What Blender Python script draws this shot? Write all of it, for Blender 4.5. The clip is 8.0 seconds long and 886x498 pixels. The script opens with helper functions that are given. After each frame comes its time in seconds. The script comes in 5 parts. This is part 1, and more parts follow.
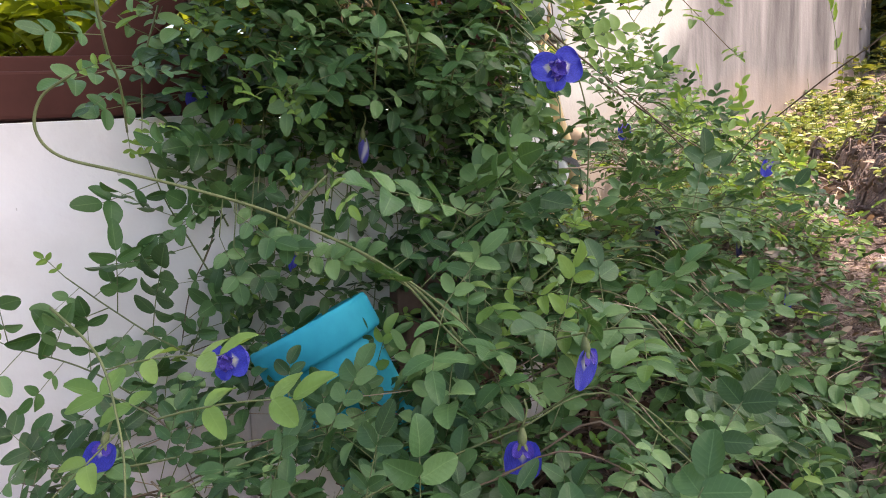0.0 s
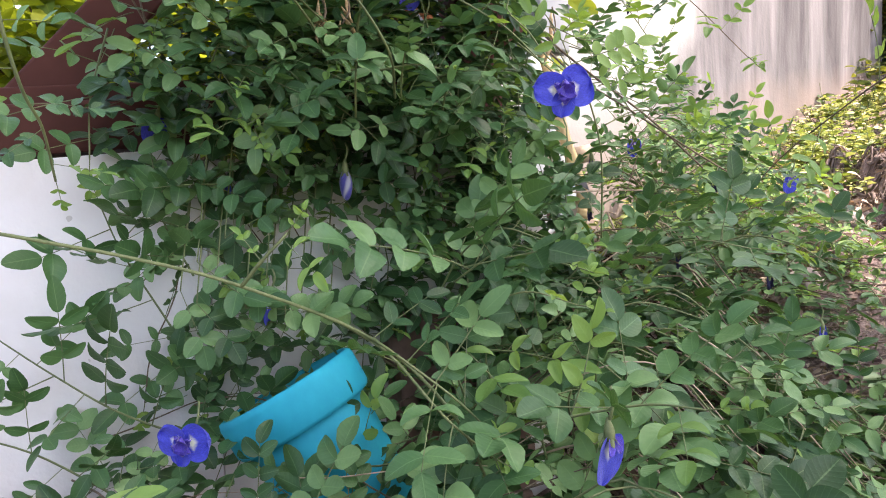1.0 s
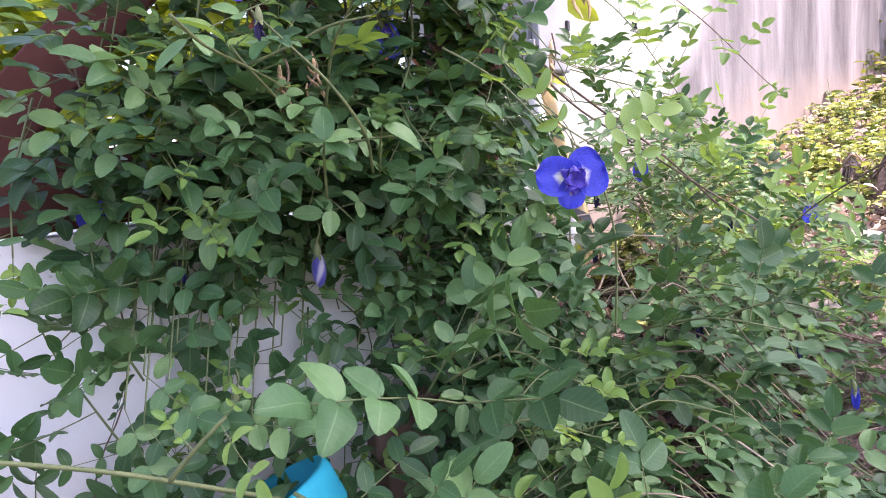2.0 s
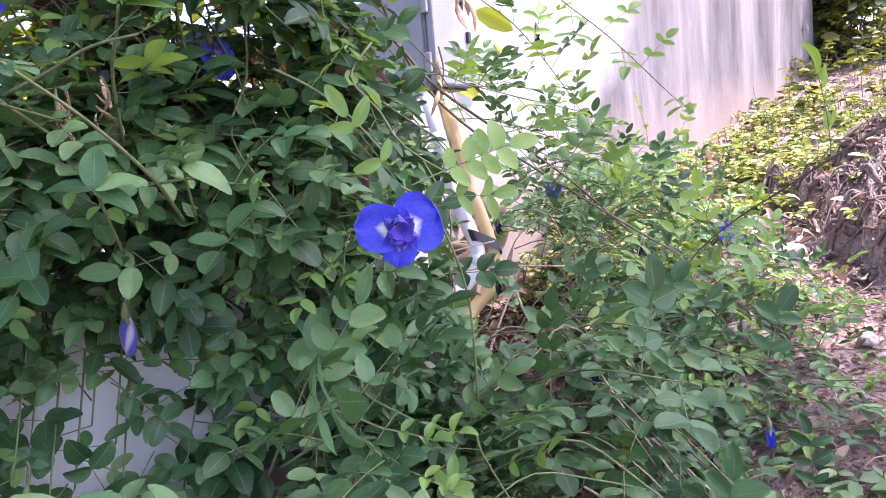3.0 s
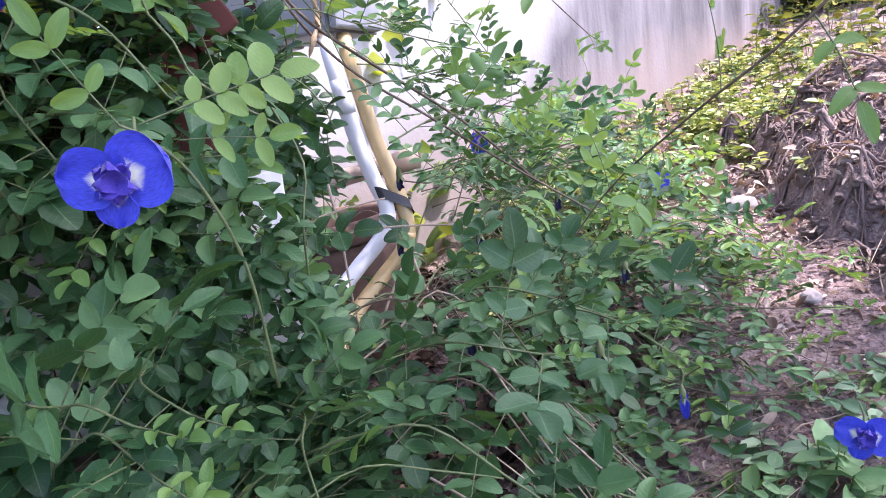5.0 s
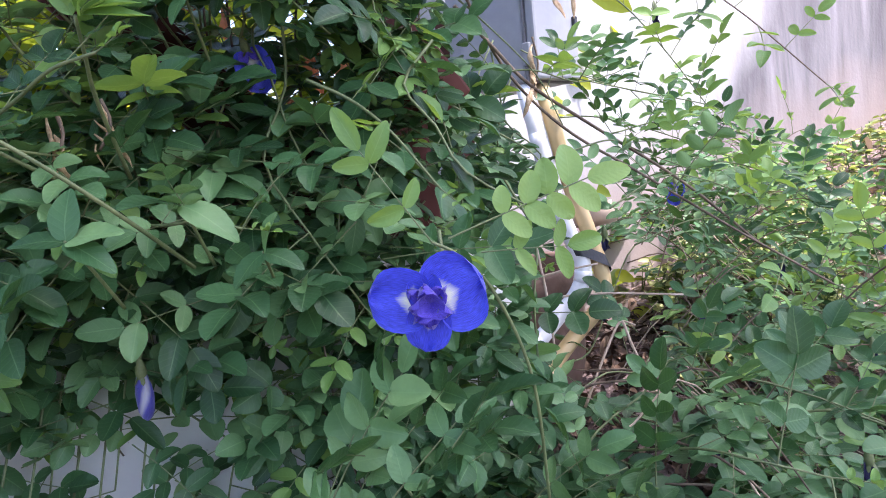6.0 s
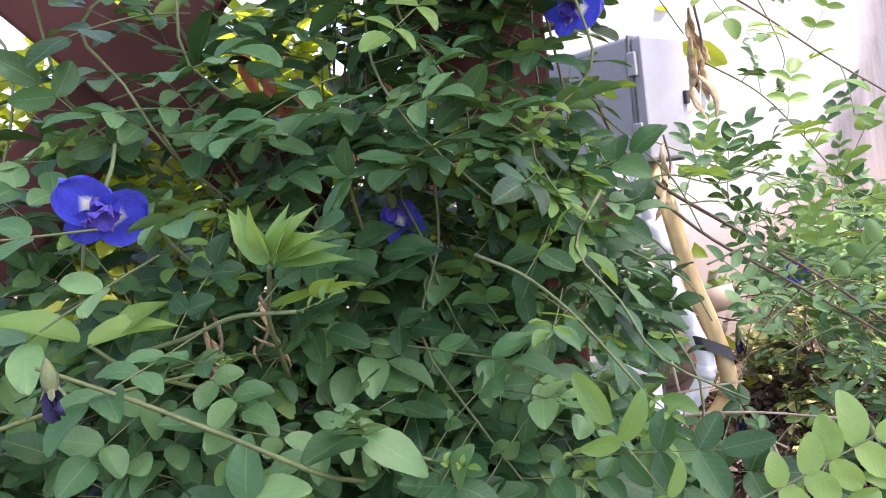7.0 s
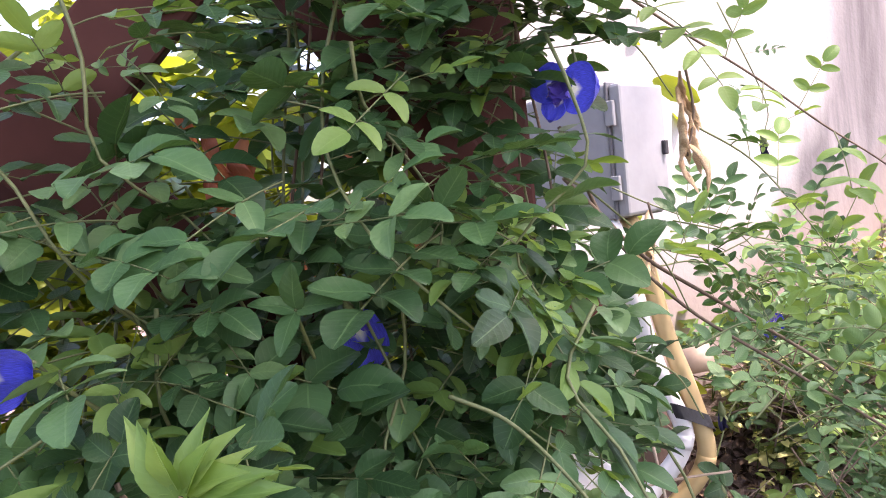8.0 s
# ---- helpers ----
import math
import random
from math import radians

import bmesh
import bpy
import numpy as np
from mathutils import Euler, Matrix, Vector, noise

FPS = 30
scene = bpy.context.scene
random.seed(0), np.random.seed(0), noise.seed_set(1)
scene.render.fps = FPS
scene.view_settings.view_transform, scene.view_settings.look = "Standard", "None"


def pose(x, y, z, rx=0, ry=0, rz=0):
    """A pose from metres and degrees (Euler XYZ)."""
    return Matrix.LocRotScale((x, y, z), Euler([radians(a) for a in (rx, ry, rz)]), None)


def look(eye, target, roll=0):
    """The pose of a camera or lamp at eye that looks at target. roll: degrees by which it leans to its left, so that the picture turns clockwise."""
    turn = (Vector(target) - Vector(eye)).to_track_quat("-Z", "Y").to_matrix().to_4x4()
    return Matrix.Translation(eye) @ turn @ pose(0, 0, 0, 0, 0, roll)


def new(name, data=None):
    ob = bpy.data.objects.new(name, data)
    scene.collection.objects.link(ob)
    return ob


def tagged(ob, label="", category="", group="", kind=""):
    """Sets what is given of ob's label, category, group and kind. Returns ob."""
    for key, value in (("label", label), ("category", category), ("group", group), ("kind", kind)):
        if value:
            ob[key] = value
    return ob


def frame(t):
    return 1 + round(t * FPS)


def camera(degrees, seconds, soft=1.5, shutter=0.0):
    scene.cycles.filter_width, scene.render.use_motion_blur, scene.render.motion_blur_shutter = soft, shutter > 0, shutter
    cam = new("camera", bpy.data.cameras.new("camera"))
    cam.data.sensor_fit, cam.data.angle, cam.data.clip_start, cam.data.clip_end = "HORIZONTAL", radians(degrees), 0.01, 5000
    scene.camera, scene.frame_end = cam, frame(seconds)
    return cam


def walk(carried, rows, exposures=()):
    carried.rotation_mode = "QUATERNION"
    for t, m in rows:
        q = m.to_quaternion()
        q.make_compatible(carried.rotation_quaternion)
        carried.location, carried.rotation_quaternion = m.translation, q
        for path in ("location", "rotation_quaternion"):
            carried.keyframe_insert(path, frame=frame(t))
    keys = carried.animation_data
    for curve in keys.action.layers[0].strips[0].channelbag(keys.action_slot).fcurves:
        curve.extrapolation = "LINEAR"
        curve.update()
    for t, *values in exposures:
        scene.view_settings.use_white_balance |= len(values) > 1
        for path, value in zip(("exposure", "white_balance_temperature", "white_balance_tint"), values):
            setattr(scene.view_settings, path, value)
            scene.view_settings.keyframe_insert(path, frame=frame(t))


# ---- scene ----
cam = camera(65.5, 8.0, 1.0)
PATH = [
    (0, (0.045, -0.004, 0.725), (-0.057, 1.984, 0.531), -1.5),
    (0.5, (0.058, 0.038, 0.727), (-0.012, 2.021, 0.471), -1.6),
    (1, (0.052, 0.098, 0.754), (-0.064, 2.088, 0.587), -2.8),
    (1.2, (0.053, 0.114, 0.761), (-0.081, 2.103, 0.594), -2.6),
    (2.3, (0.069, 0.238, 0.863), (-0.004, 2.223, 0.635), -4.9),
    (2.5, (0.09, 0.256, 0.864), (0.079, 2.243, 0.635), -4.9),
    (3, (0.148, 0.302, 0.864), (0.172, 2.292, 0.659), -4.9),
    (3.5, (0.196, 0.326, 0.858), (0.222, 2.31, 0.603), -4.6),
    (4, (0.255, 0.348, 0.85), (0.333, 2.323, 0.544), -4.4),
    (4.2, (0.269, 0.355, 0.846), (0.353, 2.331, 0.548), -5.5),
    (5.3, (0.27, 0.393, 0.839), (0.259, 2.368, 0.521), -6.4),
    (5.5, (0.245, 0.399, 0.849), (0.113, 2.374, 0.56), -6.9),
    (6, (0.187, 0.419, 0.89), (-0.148, 2.379, 0.678), -5.7),
    (6.5, (0.143, 0.432, 0.949), (-0.305, 2.372, 0.768), -6.6),
    (7, (0.109, 0.465, 0.995), (-0.354, 2.405, 0.847), -7.2),
    (7.5, (0.095, 0.497, 1.025), (-0.327, 2.445, 0.862), -7.4),
    (8, (0.095, 0.536, 1.055), (-0.251, 2.5, 0.906), -6.2),
]
walk(cam, [(t, look(eye, target, roll)) for t, eye, target, roll in PATH],
     [(0, 2.03, 8000, 17), (1, 2.40, 7500, 17), (2.5, 2.68, 6600, 35), (4, 2.40, 6150, 31), (5.5, 2.34, 6050, 26), (6.5, 2.50, 6450, 22), (8, 2.54, 7250, 30)])

# ---- light ----
SUN_DIR = Vector((0.42, -0.10, 0.90)).normalized()
world = bpy.data.worlds.new("sky_world")
scene.world = world
world.use_nodes = True
wn = world.node_tree.nodes
sky = wn.new("ShaderNodeTexSky")
sky.sky_type = "NISHITA"
sky.sun_disc = False
sky.sun_elevation = math.asin(SUN_DIR.z)
sky.sun_rotation = math.atan2(SUN_DIR.x, SUN_DIR.y)
sky.air_density, sky.dust_density = 1.0, 3.0
wn["Background"].inputs["Strength"].default_value = 0.15
world.node_tree.links.new(sky.outputs["Color"], wn["Background"].inputs["Color"])
sun = new("sun", bpy.data.lights.new("sun", "SUN"))
sun.data.energy, sun.data.angle, sun.data.color = 2.2, radians(1.0), (1.0, 0.95, 0.89)
sun.matrix_world = look(SUN_DIR * 10, (0, 0, 0))


# ---- materials ----
def material(name, rough=0.6, metal=0.0):
    m = bpy.data.materials.new(name)
    m.use_nodes = True
    nt = m.node_tree
    b = nt.nodes["Principled BSDF"]
    b.inputs["Roughness"].default_value = rough
    b.inputs["Metallic"].default_value = metal
    return m, nt, b


def node(nt, kind, **values):
    n = nt.nodes.new(kind)
    for key, v in values.items():
        n.inputs[key].default_value = v
    return n


def ramp(nt, fac, stops):
    r = nt.nodes.new("ShaderNodeValToRGB")
    while len(r.color_ramp.elements) < len(stops):
        r.color_ramp.elements.new(0.5)
    for e, (p, c) in zip(r.color_ramp.elements, stops):
        e.position, e.color = p, (*c, 1.0)
    nt.links.new(fac, r.inputs["Fac"])
    return r.outputs["Color"]


def mixed(nt, fac, a, b, how="MIX"):
    n = nt.nodes.new("ShaderNodeMix")
    n.data_type, n.blend_type = "RGBA", how
    for socket, v in ((n.inputs["Factor"], fac), (n.inputs["A"], a), (n.inputs["B"], b)):
        if isinstance(v, bpy.types.NodeSocket):
            nt.links.new(v, socket)
        else:
            socket.default_value = v if isinstance(v, float) else (*v, 1.0)
    return n.outputs["Result"]


def noise_of(nt, scale, detail=4.0, coords="Object", stretch=None, rough=0.55, bend=0.0):
    c = nt.nodes.new("ShaderNodeTexCoord")
    out = c.outputs[coords]
    if stretch:
        mp = nt.nodes.new("ShaderNodeMapping")
        mp.inputs["Scale"].default_value = stretch
        nt.links.new(out, mp.inputs["Vector"])
        out = mp.outputs["Vector"]
    n = node(nt, "ShaderNodeTexNoise", Scale=scale, Detail=detail, Roughness=rough, Distortion=bend)
    nt.links.new(out, n.inputs["Vector"])
    return n.outputs["Fac"]


def bump(nt, b, height, strength=0.3, distance=0.002):
    n = node(nt, "ShaderNodeBump", Strength=strength, Distance=distance)
    nt.links.new(height, n.inputs["Height"])
    nt.links.new(n.outputs["Normal"], b.inputs["Normal"])


def surface(name, dark, light, scale=20.0, rough=0.7, metal=0.0, relief=0.3, distance=0.002, stretch=None, fine=6.0):
    """Two tones by coarse and fine noise, with relief."""
    m, nt, b = material(name, rough, metal)
    coarse = noise_of(nt, scale, 5.0, stretch=stretch)
    grain = noise_of(nt, scale * fine, 3.0, stretch=stretch)
    c = ramp(nt, coarse, [(0.3, dark), (0.72, light)])
    c = mixed(nt, 0.35, c, ramp(nt, grain, [(0.3, dark), (0.75, light)]))
    nt.links.new(c, b.inputs["Base Color"])
    bump(nt, b, grain, relief, distance)
    return m


def uv_parts(nt):
    c = nt.nodes.new("ShaderNodeTexCoord")
    s = nt.nodes.new("ShaderNodeSeparateXYZ")
    nt.links.new(c.outputs["UV"], s.inputs["Vector"])
    return s.outputs["X"], s.outputs["Y"]


def calc(nt, op, a, b=None, c=None):
    n = nt.nodes.new("ShaderNodeMath")
    n.operation = op
    for i, v in enumerate((a, b, c)):
        if isinstance(v, bpy.types.NodeSocket):
            nt.links.new(v, n.inputs[i])
        elif v is not None:
            n.inputs[i].default_value = v
    return n.outputs[0]


def leaf_material(name, deep, mid, pale, through_tint, clear, rough=0.45, per_object=True):
    """A leaf blade: tone by the leaf, blotches, midrib and side veins, light coming through."""
    m, nt, b = material(name, rough)
    b.inputs["Specular IOR Level"].default_value = 0.33
    info = nt.nodes.new("ShaderNodeObjectInfo" if per_object else "ShaderNodeNewGeometry")
    chance = info.outputs["Random" if per_object else "Random Per Island"]
    island = nt.nodes.new("ShaderNodeNewGeometry").outputs["Random Per Island"]
    pick = calc(nt, "MULTIPLY_ADD", island, 0.45, calc(nt, "MULTIPLY", chance, 0.55))
    tone = ramp(nt, pick, [(0.18, deep), (0.5, mid), (0.82, pale)])
    blot = noise_of(nt, 70.0, 3.0)
    tone = mixed(nt, calc(nt, "MULTIPLY", blot, 0.35), tone, deep)
    u, v = uv_parts(nt)
    side = calc(nt, "ABSOLUTE", u)
    rib = calc(nt, "LESS_THAN", side, 0.045)
    wave = calc(nt, "SINE", calc(nt, "MULTIPLY", calc(nt, "SUBTRACT", v, calc(nt, "MULTIPLY", side, 0.22)), 44.0))
    vein = calc(nt, "GREATER_THAN", wave, 0.93)
    mark = calc(nt, "MAXIMUM", calc(nt, "MULTIPLY", rib, 0.26), calc(nt, "MULTIPLY", vein, 0.07))
    tone = mixed(nt, mark, tone, pale)
    nt.links.new(tone, b.inputs["Base Color"])
    bump(nt, b, calc(nt, "MULTIPLY_ADD", wave, 0.10, calc(nt, "MULTIPLY", noise_of(nt, 260.0, 3.0), 0.9)), 0.4, 0.0008)
    t = nt.nodes.new("ShaderNodeBsdfTranslucent")
    nt.links.new(mixed(nt, 0.6, tone, through_tint, "MIX"), t.inputs["Color"])
    mix = nt.nodes.new("ShaderNodeMixShader")
    mix.inputs[0].default_value = clear
    nt.links.new(b.outputs[0], mix.inputs[1])
    nt.links.new(t.outputs[0], mix.inputs[2])
    nt.links.new(mix.outputs[0], nt.nodes["Material Output"].inputs["Surface"])
    return m


LEAF = leaf_material("mature_leaf", (0.015, 0.050, 0.018), (0.059, 0.150, 0.055), (0.215, 0.37, 0.145), (0.17, 0.36, 0.045), 0.17)
YOUNG = leaf_material("young_leaf", (0.09, 0.20, 0.055), (0.17, 0.31, 0.080), (0.29, 0.44, 0.13), (0.36, 0.52, 0.04), 0.40)
GROUND_LEAF = leaf_material("ground_cover_leaf", (0.03, 0.075, 0.03), (0.18, 0.28, 0.06), (0.72, 0.70, 0.32), (0.44, 0.50, 0.06), 0.28, per_object=False)
WEED_LEAF = leaf_material("weed_leaf", (0.10, 0.19, 0.10), (0.19, 0.30, 0.16), (0.34, 0.45, 0.26), (0.3, 0.4, 0.12), 0.22, per_object=False)
BUSH_LEAF = leaf_material("bush_leaf", (0.03, 0.07, 0.02), (0.09, 0.17, 0.025), (0.32, 0.36, 0.04), (0.50, 0.56, 0.03), 0.58, per_object=False)
BANK_LEAF = leaf_material("bank_leaf", (0.02, 0.045, 0.025), (0.045, 0.085, 0.035), (0.30, 0.28, 0.03), (0.2, 0.25, 0.03), 0.25, per_object=False)
TREE_LEAF = leaf_material("tree_leaf", (0.02, 0.05, 0.02), (0.04, 0.10, 0.03), (0.10, 0.17, 0.04), (0.15, 0.3, 0.03), 0.30, per_object=False)
DRY_LEAF = leaf_material("dry_leaf", (0.14, 0.09, 0.07), (0.32, 0.23, 0.175), (0.62, 0.52, 0.44), (0.45, 0.25, 0.1), 0.15, 0.75, per_object=False)
DARK_LEAF = leaf_material("leaf_mould", (0.025, 0.016, 0.012), (0.075, 0.046, 0.034), (0.20, 0.13, 0.09), (0.2, 0.1, 0.05), 0.05, 0.85, per_object=False)
RUST_LEAF = leaf_material("rusty_dead_leaf", (0.20, 0.06, 0.03), (0.38, 0.13, 0.07), (0.5, 0.25, 0.15), (0.6, 0.2, 0.06), 0.3, 0.7)
STEM = surface("green_stem", (0.06, 0.09, 0.03), (0.17, 0.20, 0.08), 60.0, 0.6)
WOODY = surface("woody_stem", (0.06, 0.04, 0.028), (0.21, 0.155, 0.105), 50.0, 0.8, relief=0.5, stretch=(1, 1, 0.3))
POD = surface("dry_pod", (0.34, 0.20, 0.10), (0.72, 0.55, 0.34), 150.0, 0.8, relief=0.8, distance=0.001)
TWIG = surface("pale_twig", (0.28, 0.20, 0.14), (0.55, 0.44, 0.34), 60.0, 0.8)


def petal_material(name, deep, blue, patch):
    """A petal: blue violet with streaks from its base, and a pale throat."""
    m, nt, b = material(name, 0.55)
    u, v = uv_parts(nt)
    streak = noise_of(nt, 9.0, 3.0, "UV", (6.0, 0.7, 1.0))
    c = ramp(nt, streak, [(0.3, deep), (0.62, blue)])
    d = calc(nt, "ADD", calc(nt, "MULTIPLY", calc(nt, "ABSOLUTE", u), 0.55), calc(nt, "ABSOLUTE", calc(nt, "SUBTRACT", v, 0.25)))
    d = calc(nt, "ADD", d, calc(nt, "MULTIPLY", calc(nt, "SUBTRACT", streak, 0.5), 0.22))
    pale = ramp(nt, d, [(0.10, (patch, patch, patch)), (0.30, (0, 0, 0))])
    c = mixed(nt, pale, c, (0.86, 0.86, 0.70))
    nt.links.new(c, b.inputs["Base Color"])
    b.inputs["Sheen Weight"].default_value = 0.3
    bump(nt, b, streak, 0.25, 0.001)
    t = nt.nodes.new("ShaderNodeBsdfTranslucent")
    nt.links.new(c, t.inputs["Color"])
    mix = nt.nodes.new("ShaderNodeMixShader")
    mix.inputs[0].default_value = 0.3
    nt.links.new(b.outputs[0], mix.inputs[1])
    nt.links.new(t.outputs[0], mix.inputs[2])
    nt.links.new(mix.outputs[0], nt.nodes["Material Output"].inputs["Surface"])
    return m


PETAL = petal_material("blue_petal", (0.013, 0.017, 0.27), (0.052, 0.072, 0.68), 1.0)
PLAIN_PETAL = petal_material("violet_petal", (0.018, 0.006, 0.13), (0.11, 0.07, 0.62), 0.0)
BUD_PETAL = petal_material("striped_bud_petal", (0.02, 0.02, 0.17), (0.09, 0.09, 0.42), 0.45)
DEAD_PETAL = surface("withered_petal", (0.008, 0.008, 0.035), (0.05, 0.045, 0.14), 90.0, 0.75)


def soil_material():
    m, nt, b = material("soil", 0.95)
    coarse, mid, fine = noise_of(nt, 1.3, 5.0), noise_of(nt, 14.0, 6.0), noise_of(nt, 110.0, 4.0)
    c = ramp(nt, mid, [(0.28, (0.065, 0.040, 0.038)), (0.5, (0.27, 0.182, 0.17)), (0.72, (0.56, 0.42, 0.40))])
    c = mixed(nt, calc(nt, "MULTIPLY", coarse, 0.35), c, (0.17, 0.105, 0.095))
    c = mixed(nt, 0.5, c, ramp(nt, fine, [(0.3, (0.045, 0.031, 0.029)), (0.7, (0.38, 0.30, 0.285))]))
    nt.links.new(c, b.inputs["Base Color"])
    bump(nt, b, calc(nt, "ADD", mid, calc(nt, "MULTIPLY", fine, 0.6)), 1.0, 0.018)
    return m


def plaster_material(name, white, grey, dirt_scale, dirt_at):
    """White limewashed plaster: hairline grain, faint grey clouds, a few specks."""
    m, nt, b = material(name, 0.85)
    cloud, grain = noise_of(nt, dirt_scale, 6.0), noise_of(nt, 160.0, 3.0)
    c = ramp(nt, cloud, [(dirt_at, white), (dirt_at + 0.3, grey)])
    speck = calc(nt, "GREATER_THAN", noise_of(nt, 75.0, 1.0), 0.76)
    c = mixed(nt, calc(nt, "MULTIPLY", speck, 0.35), c, (0.2, 0.17, 0.14))
    nt.links.new(c, b.inputs["Base Color"])
    bump(nt, b, calc(nt, "ADD", grain, calc(nt, "MULTIPLY", cloud, 2.0)), 0.25, 0.002)
    return m


def stained_wall_material():
    """Old white paint with tall grey run marks to one side, and a foot zone of splashed earth and painted shade."""
    m, nt, b = material("stained_wall", 0.9)
    c0 = nt.nodes.new("ShaderNodeTexCoord")
    s = nt.nodes.new("ShaderNodeSeparateXYZ")
    nt.links.new(c0.outputs["Object"], s.inputs["Vector"])
    runs = noise_of(nt, 3.6, 6.0, stretch=(1.7, 1.0, 0.22), rough=0.62, bend=0.5)
    thin = noise_of(nt, 12.0, 5.0, stretch=(1.0, 1.0, 0.16), rough=0.65, bend=0.8)
    cloud = noise_of(nt, 3.0, 5.0)
    tall = ramp(nt, runs, [(0.34, (0.046, 0.042, 0.048)), (0.5, (0.136, 0.127, 0.138)), (0.68, (0.285, 0.270, 0.285))])
    tall = mixed(nt, 0.35, tall, ramp(nt, thin, [(0.33, (0.042, 0.038, 0.044)), (0.65, (0.275, 0.262, 0.275))]))
    clean = ramp(nt, cloud, [(0.35, (0.35, 0.345, 0.350)), (0.7, (0.43, 0.424, 0.429))])
    # the grey begins beyond an uneven edge, sooner near the foot than near the top
    edge = calc(nt, "ADD", s.outputs["X"], calc(nt, "MULTIPLY", calc(nt, "SUBTRACT", cloud, 0.5), 0.25))
    edge = calc(nt, "ADD", edge, calc(nt, "MULTIPLY", calc(nt, "SUBTRACT", runs, 0.5), 0.35))
    edge = calc(nt, "ADD", edge, calc(nt, "MULTIPLY", calc(nt, "MAXIMUM", calc(nt, "SUBTRACT", 1.28, s.outputs["Z"]), 0.0), 0.8))
    old = ramp(nt, edge, [(0.20, (0, 0, 0)), (0.34, (1, 1, 1))])
    c = mixed(nt, old, clean, tall)
    # brown foot band: splashed earth, carried higher to paint in shade there
    foot = calc(nt, "ADD", s.outputs["Z"], calc(nt, "MULTIPLY", calc(nt, "SUBTRACT", cloud, 0.5), 0.3))
    foot = calc(nt, "SUBTRACT", foot, calc(nt, "MULTIPLY", s.outputs["X"], 0.16))
    splash_shade = ramp(nt, foot, [(0.84, (1, 1, 1)), (1.04, (0, 0, 0))])
    c = mixed(nt, calc(nt, "MULTIPLY", splash_shade, 0.8), c, (0.27, 0.21, 0.19))
    nt.links.new(c, b.inputs["Base Color"])
    bump(nt, b, calc(nt, "ADD", cloud, noise_of(nt, 90.0, 3.0)), 0.3, 0.004)
    return m


SOIL = soil_material()
PLASTER = plaster_material("white_plaster", (0.80, 0.79, 0.80), (0.64, 0.62, 0.61), 5.0, 0.45)
# same white plaster, slightly darker to paint in the vine's shade
PLASTER_DIM = plaster_material("dimmed_plaster", (0.78, 0.77, 0.76), (0.58, 0.55, 0.52), 6.0, 0.46)
STAINED = stained_wall_material()
BROWN_STEEL = surface("brown_painted_steel", (0.045, 0.015, 0.012), (0.100, 0.036, 0.028), 5.0, 0.7, relief=0.3, distance=0.001)
GREY_BOX = surface("grey_box_plastic", (0.25, 0.258, 0.278), (0.32, 0.33, 0.35), 12.0, 0.45, relief=0.08)
WHITE_PVC = surface("white_pvc", (0.66, 0.66, 0.68), (0.82, 0.82, 0.83), 14.0, 0.35, relief=0.05)
YELLOW_PVC = surface("aged_yellow_pvc", (0.50, 0.36, 0.17), (0.66, 0.50, 0.27), 12.0, 0.4, relief=0.08)
BEIGE_PVC = surface("beige_pipe", (0.45, 0.33, 0.25), (0.66, 0.52, 0.41), 16.0, 0.5, relief=0.15)
SEAL = surface("grey_rubber_seal", (0.10, 0.10, 0.11), (0.18, 0.18, 0.20), 40.0, 0.6)
TAPE = surface("black_tape", (0.012, 0.012, 0.016), (0.035, 0.035, 0.045), 40.0, 0.4)
TEAL = surface("turquoise_plastic", (0.0, 0.26, 0.37), (0.001, 0.36, 0.48), 9.0, 0.6, relief=0.05)
for plain in (TEAL, BROWN_STEEL):
    plain.node_tree.nodes["Principled BSDF"].inputs["Specular IOR Level"].default_value = 0.15
CLAY = surface("brown_clay", (0.11, 0.065, 0.05), (0.21, 0.13, 0.10), 14.0, 0.85, relief=0.4)
STONE = surface("grey_stone", (0.20, 0.17, 0.16), (0.46, 0.41, 0.39), 11.0, 0.9, relief=0.6, distance=0.004)
CRUMB = surface("earth_crumb", (0.05, 0.032, 0.030), (0.34, 0.24, 0.22), 30.0, 0.95)
ROOT = surface("dark_roots", (0.075, 0.053, 0.050), (0.30, 0.22, 0.205), 24.0, 0.9, relief=0.6, distance=0.004)
BARK = surface("bark", (0.07, 0.05, 0.035), (0.20, 0.15, 0.11), 12.0, 0.9, relief=0.7, distance=0.01, stretch=(1, 1, 0.2))


